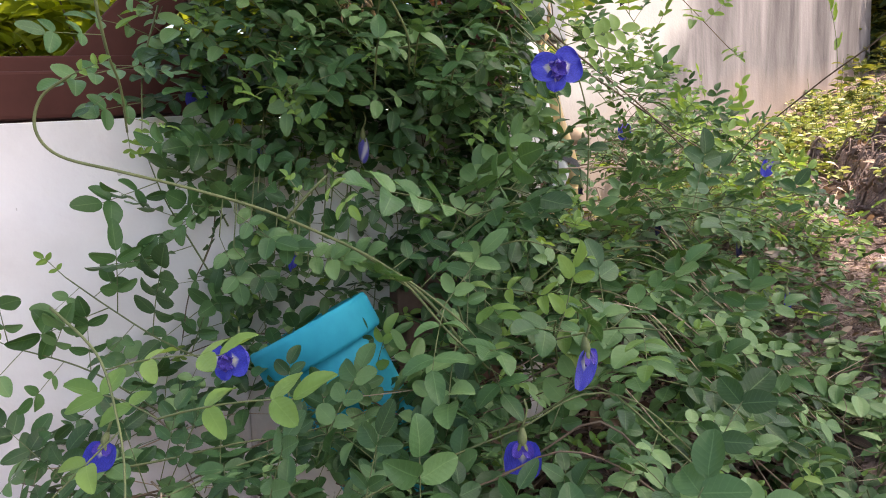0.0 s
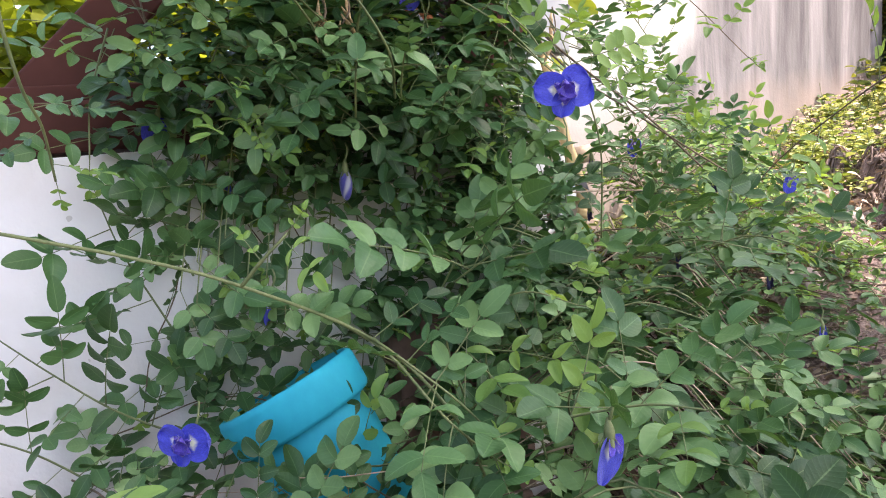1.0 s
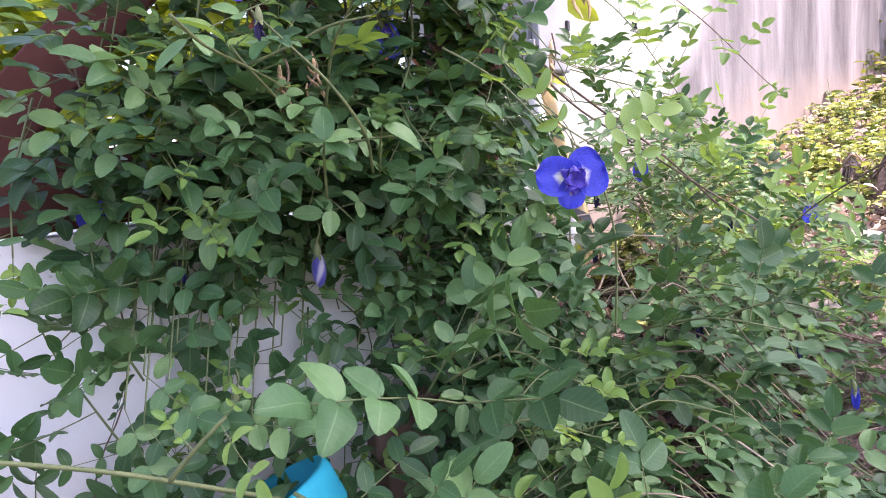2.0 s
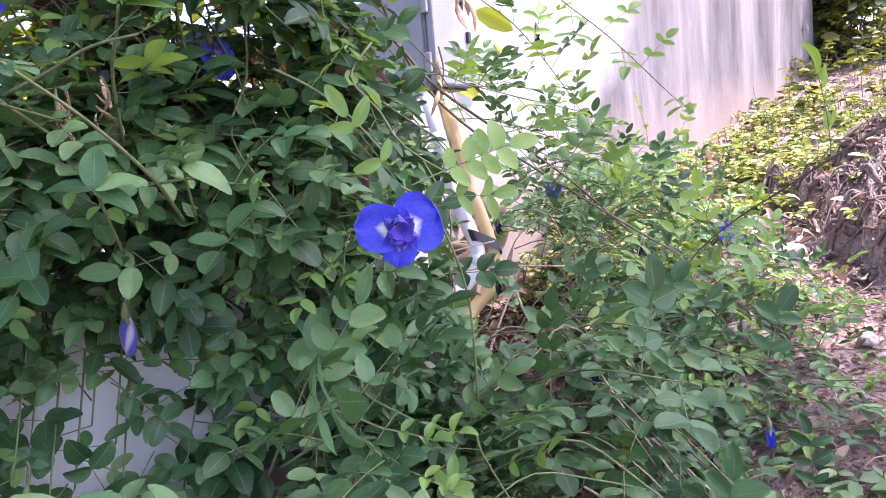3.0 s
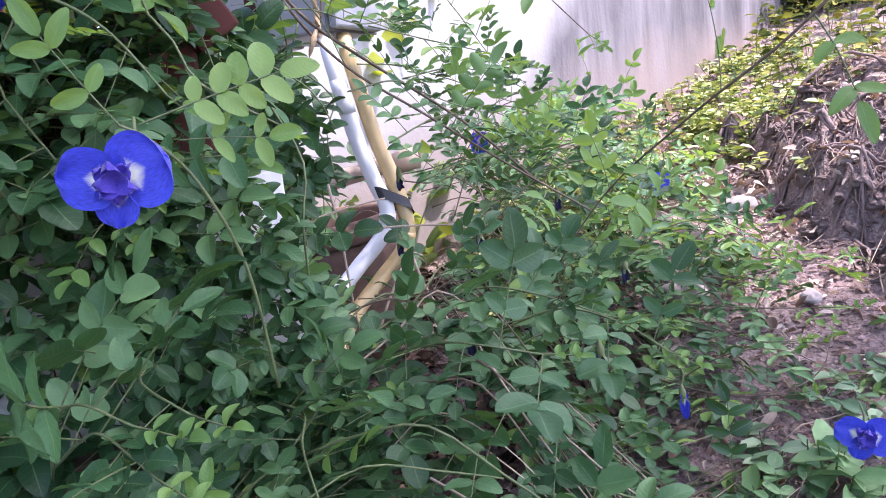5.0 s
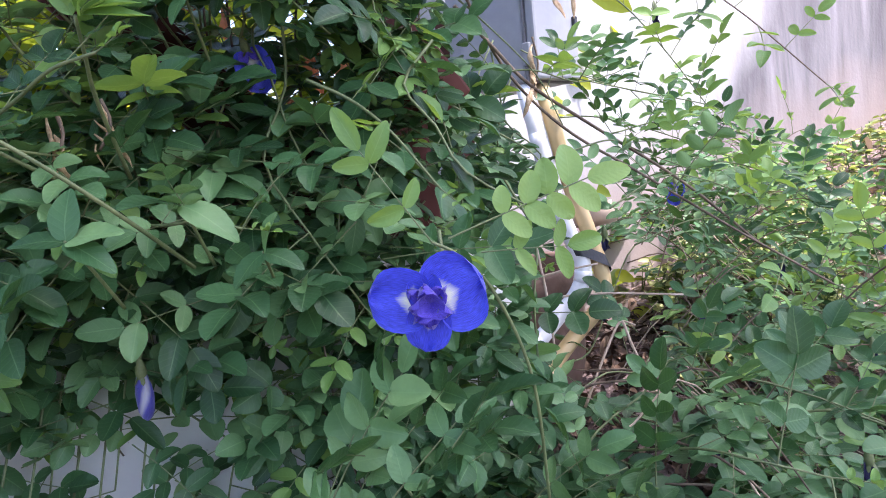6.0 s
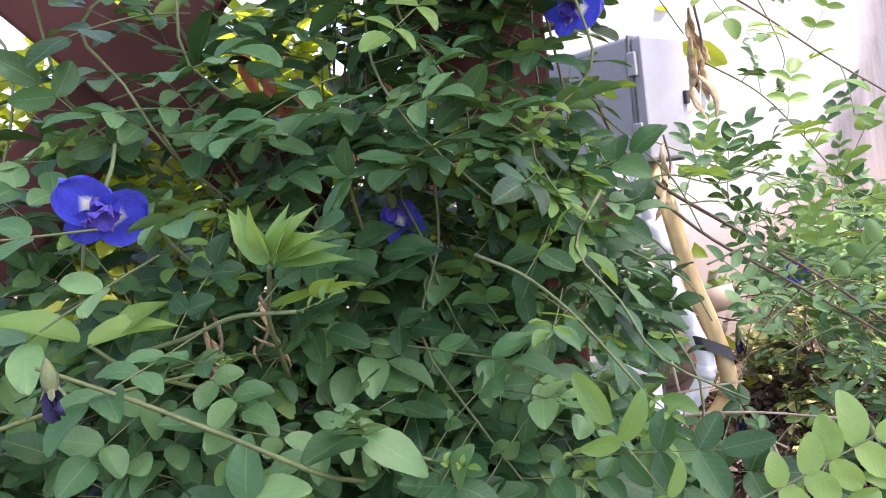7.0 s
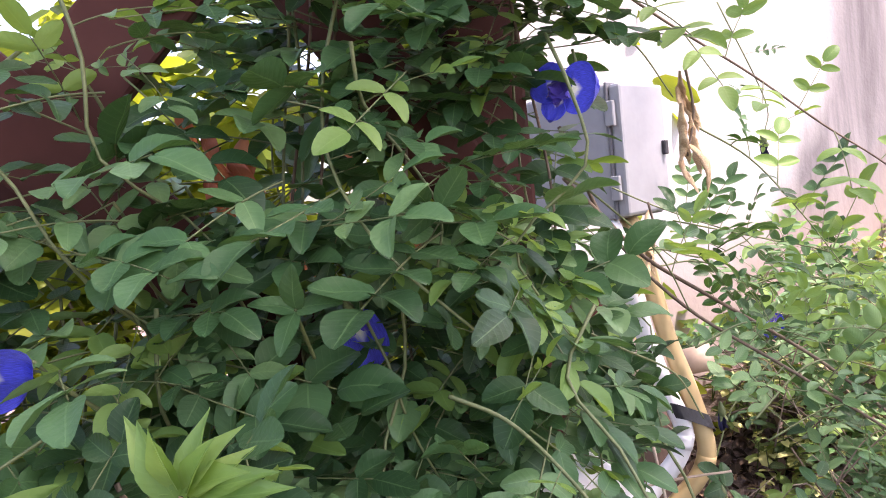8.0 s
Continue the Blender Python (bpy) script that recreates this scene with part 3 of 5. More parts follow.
def calyx_shape():
    s = Shape()
    s.lathe([(0.0008, -0.010), (0.0022, -0.007), (0.0042, -0.001), (0.0046, 0.004), (0.0038, 0.0085)], 8)
    for k in range(5):
        m = spin(72 * k) @ Matrix.Translation((0, 0.0035, 0.006)) @ tip_over(62)
        s.blade(m, 0.008, 0.004, 0.2, 0.1, 0, 3)
    return s


def make_meshes(shape_of, mats, name):
    return shape_of().mesh(name, mats)


def single_banner():
    s = Shape()
    petal(s, Matrix.Identity(4), 0.043, 0.034, 0.16, 0.025, 0, 1, 10, 10, 0.5)
    return s


def single_keel():
    s = Shape()
    for side in (-1, 1):
        m = Matrix.Translation((0.0035 * side, 0.002, 0.002)) @ spin(-14 * side) @ tip_over(28)
        petal(s, m, 0.014, 0.010, 0.3, 0.05, 0, side + 2, 5, 5)
    return s


def double_petal(deg, length, width, seed, cup):
    def shape():
        s = Shape()
        petal(s, spin(deg) @ Matrix.Translation((0, 0.002, 0)) @ tip_over(4), length, width, cup, 0.085, 0, seed, 10, 12, 0.55)
        return s
    return shape


def crumple():
    s = Shape()
    for k, (deg, tilt) in enumerate(((15, 58), (140, 50), (-110, 52), (60, 34), (-40, 44), (185, 30), (100, 66))):
        petal(s, Matrix.Translation((0, 0, 0.001)) @ spin(deg) @ tip_over(tilt), 0.014, 0.013, 0.5, 0.16, 0, k, 6, 7)
    return s


CALYX = calyx_shape().mesh("calyx", [STEM])
BANNER = make_meshes(single_banner, [PETAL], "flower")
KEEL = make_meshes(single_keel, [PLAIN_PETAL], "keel")
CRUMPLE = make_meshes(crumple, [PLAIN_PETAL], "inner_petals")
SIDE_PETAL = [make_meshes(double_petal(d, l, w, k, c), [PETAL], "petal") for k, (d, l, w, c) in
              enumerate(((-62, 0.031, 0.047, 0.12), (84, 0.034, 0.037, 0.20), (176, 0.027, 0.026, 0.22), (22, 0.016, 0.020, 0.55)))]


def bud_shape():
    s = Shape()
    for k in range(3):
        m = Matrix.Rotation(radians(120 * k), 4, "Y") @ Matrix.Translation((0.0, 0.0, 0.0025)) @ tip_over(4)
        petal(s, m, 0.036 - 0.004 * k, 0.017, 0.12, 0.03, 0, k, 8, 6)
    for v in s.v:
        turn = Matrix.Rotation(v.y * 28, 4, "Y")
        q = turn @ Vector((v.x * 0.7, v.y, v.z * 0.9))
        v.x, v.y, v.z = q.x, q.y, q.z
    return s


def closed_bud():
    s = Shape()
    s.lathe([(0.0015, 0.0), (0.0040, 0.005), (0.0062, 0.012), (0.0078, 0.020), (0.0086, 0.028), (0.0078, 0.035), (0.0050, 0.040), (0.0012, 0.043)], 10)
    for i, v in enumerate(s.v):
        a = math.atan2(v.y, v.x)
        f = 1 + 0.18 * math.sin(2 * a + v.z * 120)
        v.x, v.y = v.x * f, v.y * f * 0.75
    s.v = [Vector((v.x, v.z, v.y)) for v in s.v]
    def stripe(side, row):
        return 0.9 * math.sin(2 * math.pi * side / 10 + 0.35 * row), 0.12 + 0.045 * row
    s.uv = [[stripe(k % 10 + e, k // 10 + g) for e, g in ((0, 0), (1, 0), (1, 1), (0, 1))] for k in range(len(s.f))]
    return s


def withered_shape():
    s = Shape()
    for k in range(4):
        petal(s, Matrix.Rotation(radians(90 * k), 4, "Y") @ tip_over(8) @ spin(6 * k - 9), 0.027 - 0.004 * k, 0.009, 0.25, 0.16, 0, k, 6, 5)
    return s


BUD = make_meshes(closed_bud, [BUD_PETAL], "bud")
FURLED = make_meshes(bud_shape, [PETAL], "bud")
WITHERED = make_meshes(withered_shape, [DEAD_PETAL], "withered_flower")


def pod_mesh(seed):
    r = random.Random(seed)
    s = Shape()
    base = len(s.v)
    n, length = 9, r.uniform(0.030, 0.046)
    for i in range(n + 1):
        b = i / n
        w = 0.0040 * math.sin(math.pi * min(1, b * 0.93 + 0.06)) ** 0.8 * (1 + 0.22 * math.sin(17 * b + seed))
        y, z = b * length, 0.20 * length * math.sin(3.4 * b + seed)
        for k in range(6):
            a = 2 * math.pi * k / 6
            s.v.append(Vector((w * math.cos(a), y, z + 0.3 * w * math.sin(a))))
    for i in range(n):
        for k in range(6):
            p, q = base + i * 6 + k, base + i * 6 + (k + 1) % 6
            s.face((p, q, q + 6, p + 6))
    return s.mesh("seed_pod", [POD])


PODS = [pod_mesh(k) for k in range(5)]


# open ways through the leaves: (what shows, from where, how wide at the near leaves)
OPEN_WAYS = [((-0.021, 0.906, 0.979), (0.143, 0.432, 0.949), 0.038), ((-0.021, 0.906, 0.979), (0.102, 0.480, 1.010), 0.038), ((-0.021, 0.906, 0.979), (0.095, 0.536, 1.055), 0.038),
             ((0.103, 0.954, 1.109), (0.109, 0.465, 0.995), 0.036), ((0.103, 0.954, 1.109), (0.095, 0.536, 1.055), 0.036), ((-0.272, 0.780, 0.828), (0.056, 0.060, 0.740), 0.032)]
for shown in ((0.176, 1.386, 0.955), (0.184, 1.390, 0.930), (0.190, 1.391, 0.895), (0.196, 1.393, 0.860), (0.206, 1.392, 0.825), (0.216, 1.390, 0.790), (0.224, 1.388, 0.755), (0.224, 1.384, 0.722), (0.196, 1.378, 0.685)):
    OPEN_WAYS += [(shown, (0.109, 0.465, 0.995), 0.032), (shown, (0.095, 0.536, 1.055), 0.032)]
OPEN_WAYS += [((0.168, 1.400, z), eye, 0.026) for z in (1.03, 1.07, 1.11, 1.15) for eye in ((0.095, 0.497, 1.025), (0.095, 0.536, 1.055))]
OPEN_WAYS = [(Vector(a), Vector(b) - Vector(a), c) for a, b, c in OPEN_WAYS]


def keeps_clear(place, along, reach):
    """Whether a leaf growing out from place leaves the open ways free."""
    for b in (0.35, 0.75, 1.05):
        p = place + along.normalized() * (reach * b)
        for shown, way, wide in OPEN_WAYS:
            f = (p - shown).dot(way) / way.length_squared
            if 0.01 < f < 0.9 and (p - shown - way * f).length < wide * (1 - 0.55 * f):
                return False
    return True


class Vine:
    """One climbing plant: stems, leaves, flowers and pods are its parts."""

    def __init__(self, place, label, seed, group="butterfly pea vines"):
        self.t = thing("butterfly_pea_vine", place, label, "vine", group)
        self.r = random.Random(seed)
        self.shift = Matrix.Translation(-Vector(place))
        self.leaves = 0

    def put(self, name, mesh, m, parent=None, label=""):
        ob = new(name, mesh)
        ob.parent = parent or self.t
        ob.matrix_basis = m if parent else self.shift @ m
        if label:
            ob["label"] = label
        return ob

    def stem(self, line, r0=0.0016, r1=0.0008, mat=None, sides=5):
        s = Shape()
        s.tube([p + self.shift.translation for p in line], r0, r1, sides)
        return self.put("stem", s.mesh("stem", [mat or STEM]), self.shift.inverted())

    def leaf(self, mesh, place, along, facing, scale=1.0, label=""):
        self.leaves += 1
        return self.put("leaf", mesh, frame_of(place, along, facing, scale), label=label)

    def runner(self, line, out, every=0.034, scale=1.0, allow=None, kinds=MATURE, fresh=0.12, up=0.7, r0=0.0012, mat=None, thin=True, flat=False):
        """A stem with leaves in turn to each side; out is the way to the open."""
        r = self.r
        line = [Vector(p) for p in line]
        if thin:
            self.stem(line, r0, r0 * 0.6, mat)
        gone, side, total = 0.0, 1, sum((b - a).length for a, b in zip(line, line[1:]))
        done = 0.0
        for a, b in zip(line, line[1:]):
            step = (b - a).length
            gone += step
            done += step
            if gone < every:
                continue
            gone -= every * r.uniform(0.8, 1.2)
            side = -side
            if allow and r.random() > allow(b):
                continue
            way = (b - a).normalized()
            o = Vector(out)
            across = way.cross(o).normalized() * side
            along = across * r.uniform(0.5, 1.0) + o * r.uniform(0.1, 0.8) + way * r.uniform(-0.1, 0.5) + Vector((0, 0, r.uniform(-0.25, 0.30)))
            lift = up * (1.0 + 0.8 * smoothstep(0.80, 0.92, b.z))
            facing = o * r.uniform(0.25, 1.0) + Vector((0, 0, lift)) + Vector([r.gauss(0, 0.42) for _ in range(3)])
            if flat:
                level = way.cross(Vector((0, 0, 1))).normalized() * side
                along = level * r.uniform(0.7, 1.0) + way * r.uniform(0.1, 0.6) + Vector((0, 0, r.uniform(-0.2, 0.22)))
                facing = Vector((r.gauss(-0.05, 0.40), r.gauss(-0.28, 0.40), 1))
            young = r.random() < fresh * (2.2 if done > 0.85 * total else 0.6) * (1.6 if b.z > 0.95 else 1.0)
            kind, grown = r.choice(FRESH if young else kinds), scale * r.uniform(0.66, 1.16)
            if keeps_clear(b, along, 0.075 * grown):
                self.leaf(kind, b, along, facing, grown)
        end = (line[-1] - line[-2]).normalized()
        if allow is None or allow(line[-1]) > 0.5:
            self.leaf(r.choice(TINY), line[-1], end + Vector((0, 0, 0.2)), out, scale)

    def hang(self, place, towards=(0, 0, 0.03)):
        top = Vector(place) + Vector(towards)
        self.stem(smooth_line([Vector(place), (Vector(place) + top) / 2 + Vector((0.003, 0, 0.002)), top], 3), 0.0012, 0.0010)

    def double_flower(self, place, facing, up=(0, 0, 1), scale=1.0):
        m = frame_of(place, up, facing, scale)
        f = self.put("flower", CRUMPLE, m, label="open double blue violet flower")
        for me in SIDE_PETAL:
            self.put("petal", me, Matrix.Identity(4), f)
        self.put("calyx", CALYX, Matrix.Translation((0, 0.002, -0.006)), f, "green calyx")
        self.hang(m @ Vector((0, 0.002, -0.014)), (0.004, 0.012, 0.028))

    def single_flower(self, place, facing, up=(0, 0, 1), scale=1.0):
        """The banner hangs down from the calyx; place is its middle."""
        m = frame_of(place, -Vector(up), facing, scale) @ Matrix.Translation((0, -0.021, 0))
        f = self.put("flower", BANNER, m, label="open blue flower with a pale throat")
        self.put("keel", KEEL, Matrix.Identity(4), f)
        self.put("calyx", CALYX, Matrix.Translation((0, -0.004, -0.001)) @ tip_over(-80), f, "green calyx")
        self.hang(m @ Vector((0, -0.012, -0.001)), (0.002, 0.004, 0.022))

    def bud(self, place, kind=None, down=(0, 0, -1), scale=1.0):
        m = frame_of(place, down, (0, -1, 0), scale) @ Matrix.Translation((0, -0.022, 0))
        f = self.put("bud", kind or BUD, m, label="closed striped blue and white bud" if kind is None else "half furled blue bud")
        self.put("calyx", CALYX, tip_over(-90) @ Matrix.Translation((0, 0, -0.001)), f, "green calyx")
        self.hang(m @ Vector((0, -0.008, 0)), (0.001, 0.003, 0.02))

    def withered(self, place, down=(0, 0, -1), scale=1.0):
        m = frame_of(place, down, (0, -1, 0.2), scale) @ Matrix.Translation((0, -0.012, 0))
        f = self.put("withered_flower", WITHERED, m, label="shrivelled dark indigo flower")
        self.put("calyx", CALYX, tip_over(-90), f, "dry calyx")

    def pods(self, place, n, spread=0.02, low=0.10, size=1.0):
        r = self.r
        p = Vector(place)
        tail = p - Vector((0.004, 0.002, low))
        self.stem(smooth_line([p, p + Vector((0.004, 0, -low * 0.5)), tail], 4), 0.0013, 0.001, WOODY)
        for k in range(n):
            b = (k + 0.5) / n
            at = p.lerp(tail, b)
            way = Vector((r.uniform(-0.5, 0.5), r.uniform(-0.3, 0.3), -1))
            self.put("seed_pod", r.choice(PODS), frame_of(at, way, (r.uniform(-1, 1), -1, 0), size * r.uniform(0.8, 1.1)), label="dry tan seed pod")


# ---- where the vine grows ----
def crown_z(x, y):
    """The height of the sprawling part's upper leaves."""
    cap = 0.485 + 0.065 * smoothstep(0.60, 0.85, y) + 0.125 * smoothstep(-0.08, 0.22, x) + 0.14 * smoothstep(0.25, 0.34, x) + 0.13 * smoothstep(1.33, 1.45, y) * (1 - smoothstep(0.25, 0.34, x))
    edge = 0.55 + 0.22 * (y - 1.3) + 0.17 * (1 - smoothstep(0.85, 1.12, y))
    soil = 0.05 + 0.15 * x + 0.25 * y
    return min(0.65 - 1.05 * (x - 0.30) + 0.62 * (y - 0.90), cap, soil + 0.03 + 1.3 * (edge - x)) + 0.035 * noise.noise((x * 6.0, y * 6.0, 3.0))


def wall_coords(p):
    d = p - CORNER
    return d.dot(ALONG), d.dot(OUT)


FLOWERS = [(0.131, 0.710, 0.833), (-0.085, 0.812, 0.766), (-0.021, 0.906, 0.979), (-0.196, 0.630, 0.560), (0.128, 0.551, 0.570), (0.077, 0.540, 0.497),
           (-0.123, 0.749, 1.012), (0.103, 0.954, 1.109), (-0.262, 0.780, 0.832), (0.533, 1.097, 0.518), (-0.265, 0.489, 0.529)]


def pipe_way(p):
    """The way to the upright pipes stays open to the path."""
    f = (1.285 - p.y) / 0.9
    if 0.0 < f < 0.55 and abs(p.x - 0.188 + 0.03 * f) < 0.056 + 0.06 * f and 0.640 + 0.14 * f < p.z < 0.93 + 0.14 * f:
        return 0.08
    return 1.0


def low_pipe_way(p):
    """The lower pipes stay open to the path from above."""
    f = (1.38 - p.y) / 0.85
    if 0.0 < f < 0.75 and abs(p.x - 0.205 + 0.105 * f) < 0.030 + 0.05 * f and 0.68 + 0.33 * f < p.z < 0.86 + 0.26 * f:
        return 0.10
    return 1.0


def box_way(p):
    """The face of the meter box stays open to the path."""
    f = (p.y - 0.543) / 0.88
    if 0.2 < f < 1.0 and abs(p.x - 0.085 - 0.128 * f) < 0.026 + 0.056 * f and 1.025 < p.z < 1.09 + 0.10 * f:
        return 0.03
    return 1.0


def open_places(p):
    """How likely a leaf is at p: bare wall, tub, pipes, bars and open flowers stay in sight."""
    for x, y, z in FLOWERS:
        ex, ey, ez = (0.11, 0.48, 1.00) if z > 0.9 else (0.17, 0.33, 0.86) if z > 0.7 and x > -0.2 else (0.055, 0.06, 0.74)
        f = (y - p.y) / (y - ey)
        if -0.04 < f < 0.85:
            dx, dy, dz = p.x - x - f * (ex - x), p.y - y - f * (ey - y), p.z - z - f * (ez - z)
            if dx * dx + dy * dy + dz * dz < (0.064 - 0.034 * f) ** 2:
                return 0.0
    u, s = wall_coords(p)
    if u < -0.04 and 0.50 < p.z < 0.83 and s < 0.32:
        return 0.08 if p.z > 0.62 else 0.75
    if p.z > 0.82 and u > 0.40 + (0.10 - s) * 0.6:
        return 0.12
    if p.z > 0.95 and noise.noise((p.x * 9.0, p.y * 9.0, p.z * 9.0)) < -0.08:
        return 0.2
    if 0.66 < p.z <= 0.82 and u > 0.36 + (0.10 - s) * 0.6 and p.x < 0.27:
        return 0.25
    if u < -0.11 and p.z >= 0.83 and s < 0.25:
        return 0.12
    if (u < -0.02 and p.z >= 1.0 or u < 0.03 and p.z > 1.10) and s < 0.25:
        return 0.08
    if u < 0.30 and p.z < 0.80 and s < 0.2:
        return 0.9 if p.z < 0.64 else 0.34 if u < 0.04 else 0.46
    if abs(p.x - 0.047 + 0.26 * p.y) < 0.13 and 0.36 < p.y < 0.80 and 0.800 - 0.37 * p.y < p.z < 0.66:
        return 0.02
    if pipe_way(p) * box_way(p) * low_pipe_way(p) < 1.0:
        return 0.08
    if 0.10 < p.x < 0.40 and p.y > 1.0 and p.z > 0.98:
        return 0.20
    return 1.0


def fence_runner(r, u0, z0, z1, drift, s0):
    """A stem hanging down over the fence and the wall."""
    pts, n = [], max(4, int((z0 - z1) / 0.05))
    w = r.uniform(0, 6)
    for k in range(n + 1):
        b = k / n
        z = z0 + (z1 - z0) * b
        u = u0 + drift * b + 0.022 * math.sin(w + 5 * b) + 0.010 * math.sin(3 * w + 13 * b)
        s = s0 + 0.02 * math.sin(2 * w + 4 * b) + 0.035 * b
        pts.append(wall_place(u, max(0.008, s) if s0 > -0.08 else s, z))
    return smooth_line(pts, 3)


def sprawl_runner(r, x0, y0, turn, length, depth):
    """A stem creeping out under the upper leaves."""
    pts = []
    x, y, a = x0, y0, turn
    for k in range(int(length / 0.05) + 2):
        g = ground_z(x, y) + 0.035 + 0.02 * math.sin(9 * x - 5 * y)
        top = crown_z(x, y) - depth - 0.05 * (0.5 + 0.5 * math.sin(7 * x + 9 * y))
        pts.append(Vector((x, y, max(g, top))))
        if len(pts) > 3 and top < g - 0.10:
            break
        a += r.gauss(0, 0.16)
        x, y = x + 0.05 * math.cos(a), y + 0.05 * math.sin(a)
    return smooth_line(pts, 3)


def in_sprawl(p):
    # thins out towards the bare ground
    room = crown_z(p.x, p.y) - ground_z(p.x, p.y)
    if room < 0.04:
        return 0.16
    clump = 1.0 if noise.noise((p.x * 9.0, p.y * 9.0, p.z * 14.0)) > 0.03 else 0.18
    return open_places(p) * clump * (1.0 if room > 0.14 else 0.5)


fence_vines = []
for k in range(5):
    v = Vine(wall_place(0.0 + 0.09 * k, 0.06, 0.35), "climbing vine with green pinnate leaves hanging over a brown fence", 11 + k)
    fence_vines.append(v)
    for j in range(13):
        r = v.r
        u = -0.06 + 0.092 * k + r.uniform(-0.03, 0.10)
        top = r.uniform(1.15, 1.42) if u > 0.16 else r.uniform(0.90, 1.02)
        if u > 0.40:
            continue
        v.runner(fence_runner(r, u, top, r.uniform(0.52, 0.80), r.uniform(-0.05, 0.07), r.uniform(-0.05, 0.03)), OUT,
                 0.029, 0.74, open_places, fresh=0.10, up=1.0, mat=WOODY if j % 2 == 0 else STEM, thin=j % 5 == 0)
    # before the crossing bars
    for j in range(4 if k < 3 else 0):
        v.runner(fence_runner(r, r.uniform(-0.05, 0.15), r.uniform(1.04, 1.26), r.uniform(0.90, 0.98), r.uniform(-0.04, 0.06), r.uniform(-0.005, 0.03)), OUT,
                 0.030, 0.72, open_places, fresh=0.15, up=1.1, thin=j == 0)
    for j in range(3):
        v.runner(fence_runner(r, r.uniform(0.06, 0.30), r.uniform(1.00, 1.12), r.uniform(0.84, 0.92), r.uniform(-0.04, 0.04), r.uniform(0.0, 0.04)), OUT,
                 0.030, 0.76, open_places, fresh=0.06, up=0.8, thin=j == 0)
    # bulging out over the leaves below
    for j in range(4 if k else 0):
        v.runner(fence_runner(r, -0.08 + 0.085 * k + r.uniform(0.0, 0.09), r.uniform(0.95, 1.03), r.uniform(0.80, 0.87), r.uniform(-0.04, 0.04), r.uniform(0.05, 0.11)), OUT,
                 0.028, 0.76, open_places, fresh=0.10, up=0.8, thin=j == 0)
    for j in range(3):
        v.runner(fence_runner(r, 0.04 + 0.06 * k + r.uniform(0.0, 0.08), r.uniform(1.10, 1.20), r.uniform(0.97, 1.02), r.uniform(-0.04, 0.04), r.uniform(0.03, 0.07)), OUT,
                 0.028, 0.74, open_places, fresh=0.14, up=0.8, thin=j == 0)
    # hanging before the fence post
    for j in range(3):
        v.runner(fence_runner(r, r.uniform(0.27, 0.34), r.uniform(1.30, 1.42), r.uniform(0.94, 1.02), r.uniform(-0.03, 0.03), r.uniform(0.0, 0.035)), OUT,
                 0.028, 0.72, open_places, fresh=0.2, up=1.1, thin=False)
    # over the end of the low wall
    for j in range(4):
        v.runner(fence_runner(r, r.uniform(0.28, 0.43), r.uniform(0.80, 0.90), r.uniform(0.48, 0.56), r.uniform(-0.03, 0.03), r.uniform(0.0, 0.05)), OUT,
                 0.029, 0.72, pipe_way, fresh=0.06, up=0.9, thin=j == 0)
    # round the end of the wall, behind the pipes
    for j in range(3):
        v.runner(fence_runner(r, r.uniform(0.36, 0.52), r.uniform(0.90, 0.99), r.uniform(0.60, 0.70), r.uniform(-0.04, 0.04), r.uniform(-0.24, -0.14)), OUT,
                 0.032, 0.70, pipe_way, fresh=0.08, up=0.9, thin=j == 0)
    # filling the way between the fence post and the pipes
    for j in range(4):
        v.runner(fence_runner(r, r.uniform(0.42, 0.55), r.uniform(0.98, 1.06), r.uniform(0.74, 0.82), r.uniform(-0.03, 0.03), r.uniform(-0.27, -0.16)), OUT,
                 0.030, 0.72, pipe_way, fresh=0.10, up=0.8, thin=j == 0)
    # deep layer between the bars
    for j in range(4):
        u = 0.18 + 0.045 * k + r.uniform(0, 0.05)
        v.runner(fence_runner(r, u, 1.4, r.uniform(0.84, 0.92), r.uniform(-0.05, 0.05), -0.10), OUT, 0.035, 0.85, open_places, fresh=0.05, up=0.9, thin=j == 0)

sprawl_vines = []
for k in range(8):
    x0 = -0.42 + 0.125 * k
    y0 = 0.72 + 0.42 * (x0 + 0.30)
    if k == 0:
        y0 = 0.62
    v = Vine((x0, y0, ground_z(x0, y0)), "sprawling vine with many small oval leaflets over sloping soil", 31 + k)
    sprawl_vines.append(v)
    for j in range(28 if k < 2 else 19 if k < 5 else 11):
        r = v.r
        deep = (0.0, 0.03, 0.08)[j % 3]
        start = (x0 + r.uniform(-0.08, 0.10), y0 + r.uniform(-0.32, 0.10) + (0.30 * r.random() if k > 4 else 0))
        turn = r.uniform(-1.0, 0.3) if j % 4 else r.uniform(-0.3, 1.0)
        v.runner(sprawl_runner(r, *start, turn, r.uniform(0.30, 0.62), deep), (0.1, -0.55, 0.55), 0.037 if k < 3 else 0.044, 0.74,
                 in_sprawl, MATURE, fresh=0.03, up=1.0, mat=WOODY if j % 3 else STEM, thin=j % 5 == 0, flat=k > 3 or j % 2 == 0)

# low growth before the bare wall
for j in range(16):
    v = sprawl_vines[j % 2]
    r = v.r
    v.runner(sprawl_runner(r, r.uniform(-0.42, -0.06), r.uniform(0.40, 0.62), r.uniform(-0.5, 0.9), r.uniform(0.16, 0.32), (j % 3) * 0.03), (0.1, -0.6, 0.5), 0.031, 0.72,
             in_sprawl, MATURE, fresh=0.04, up=0.9, thin=j % 5 == 0, flat=j % 2 == 0)

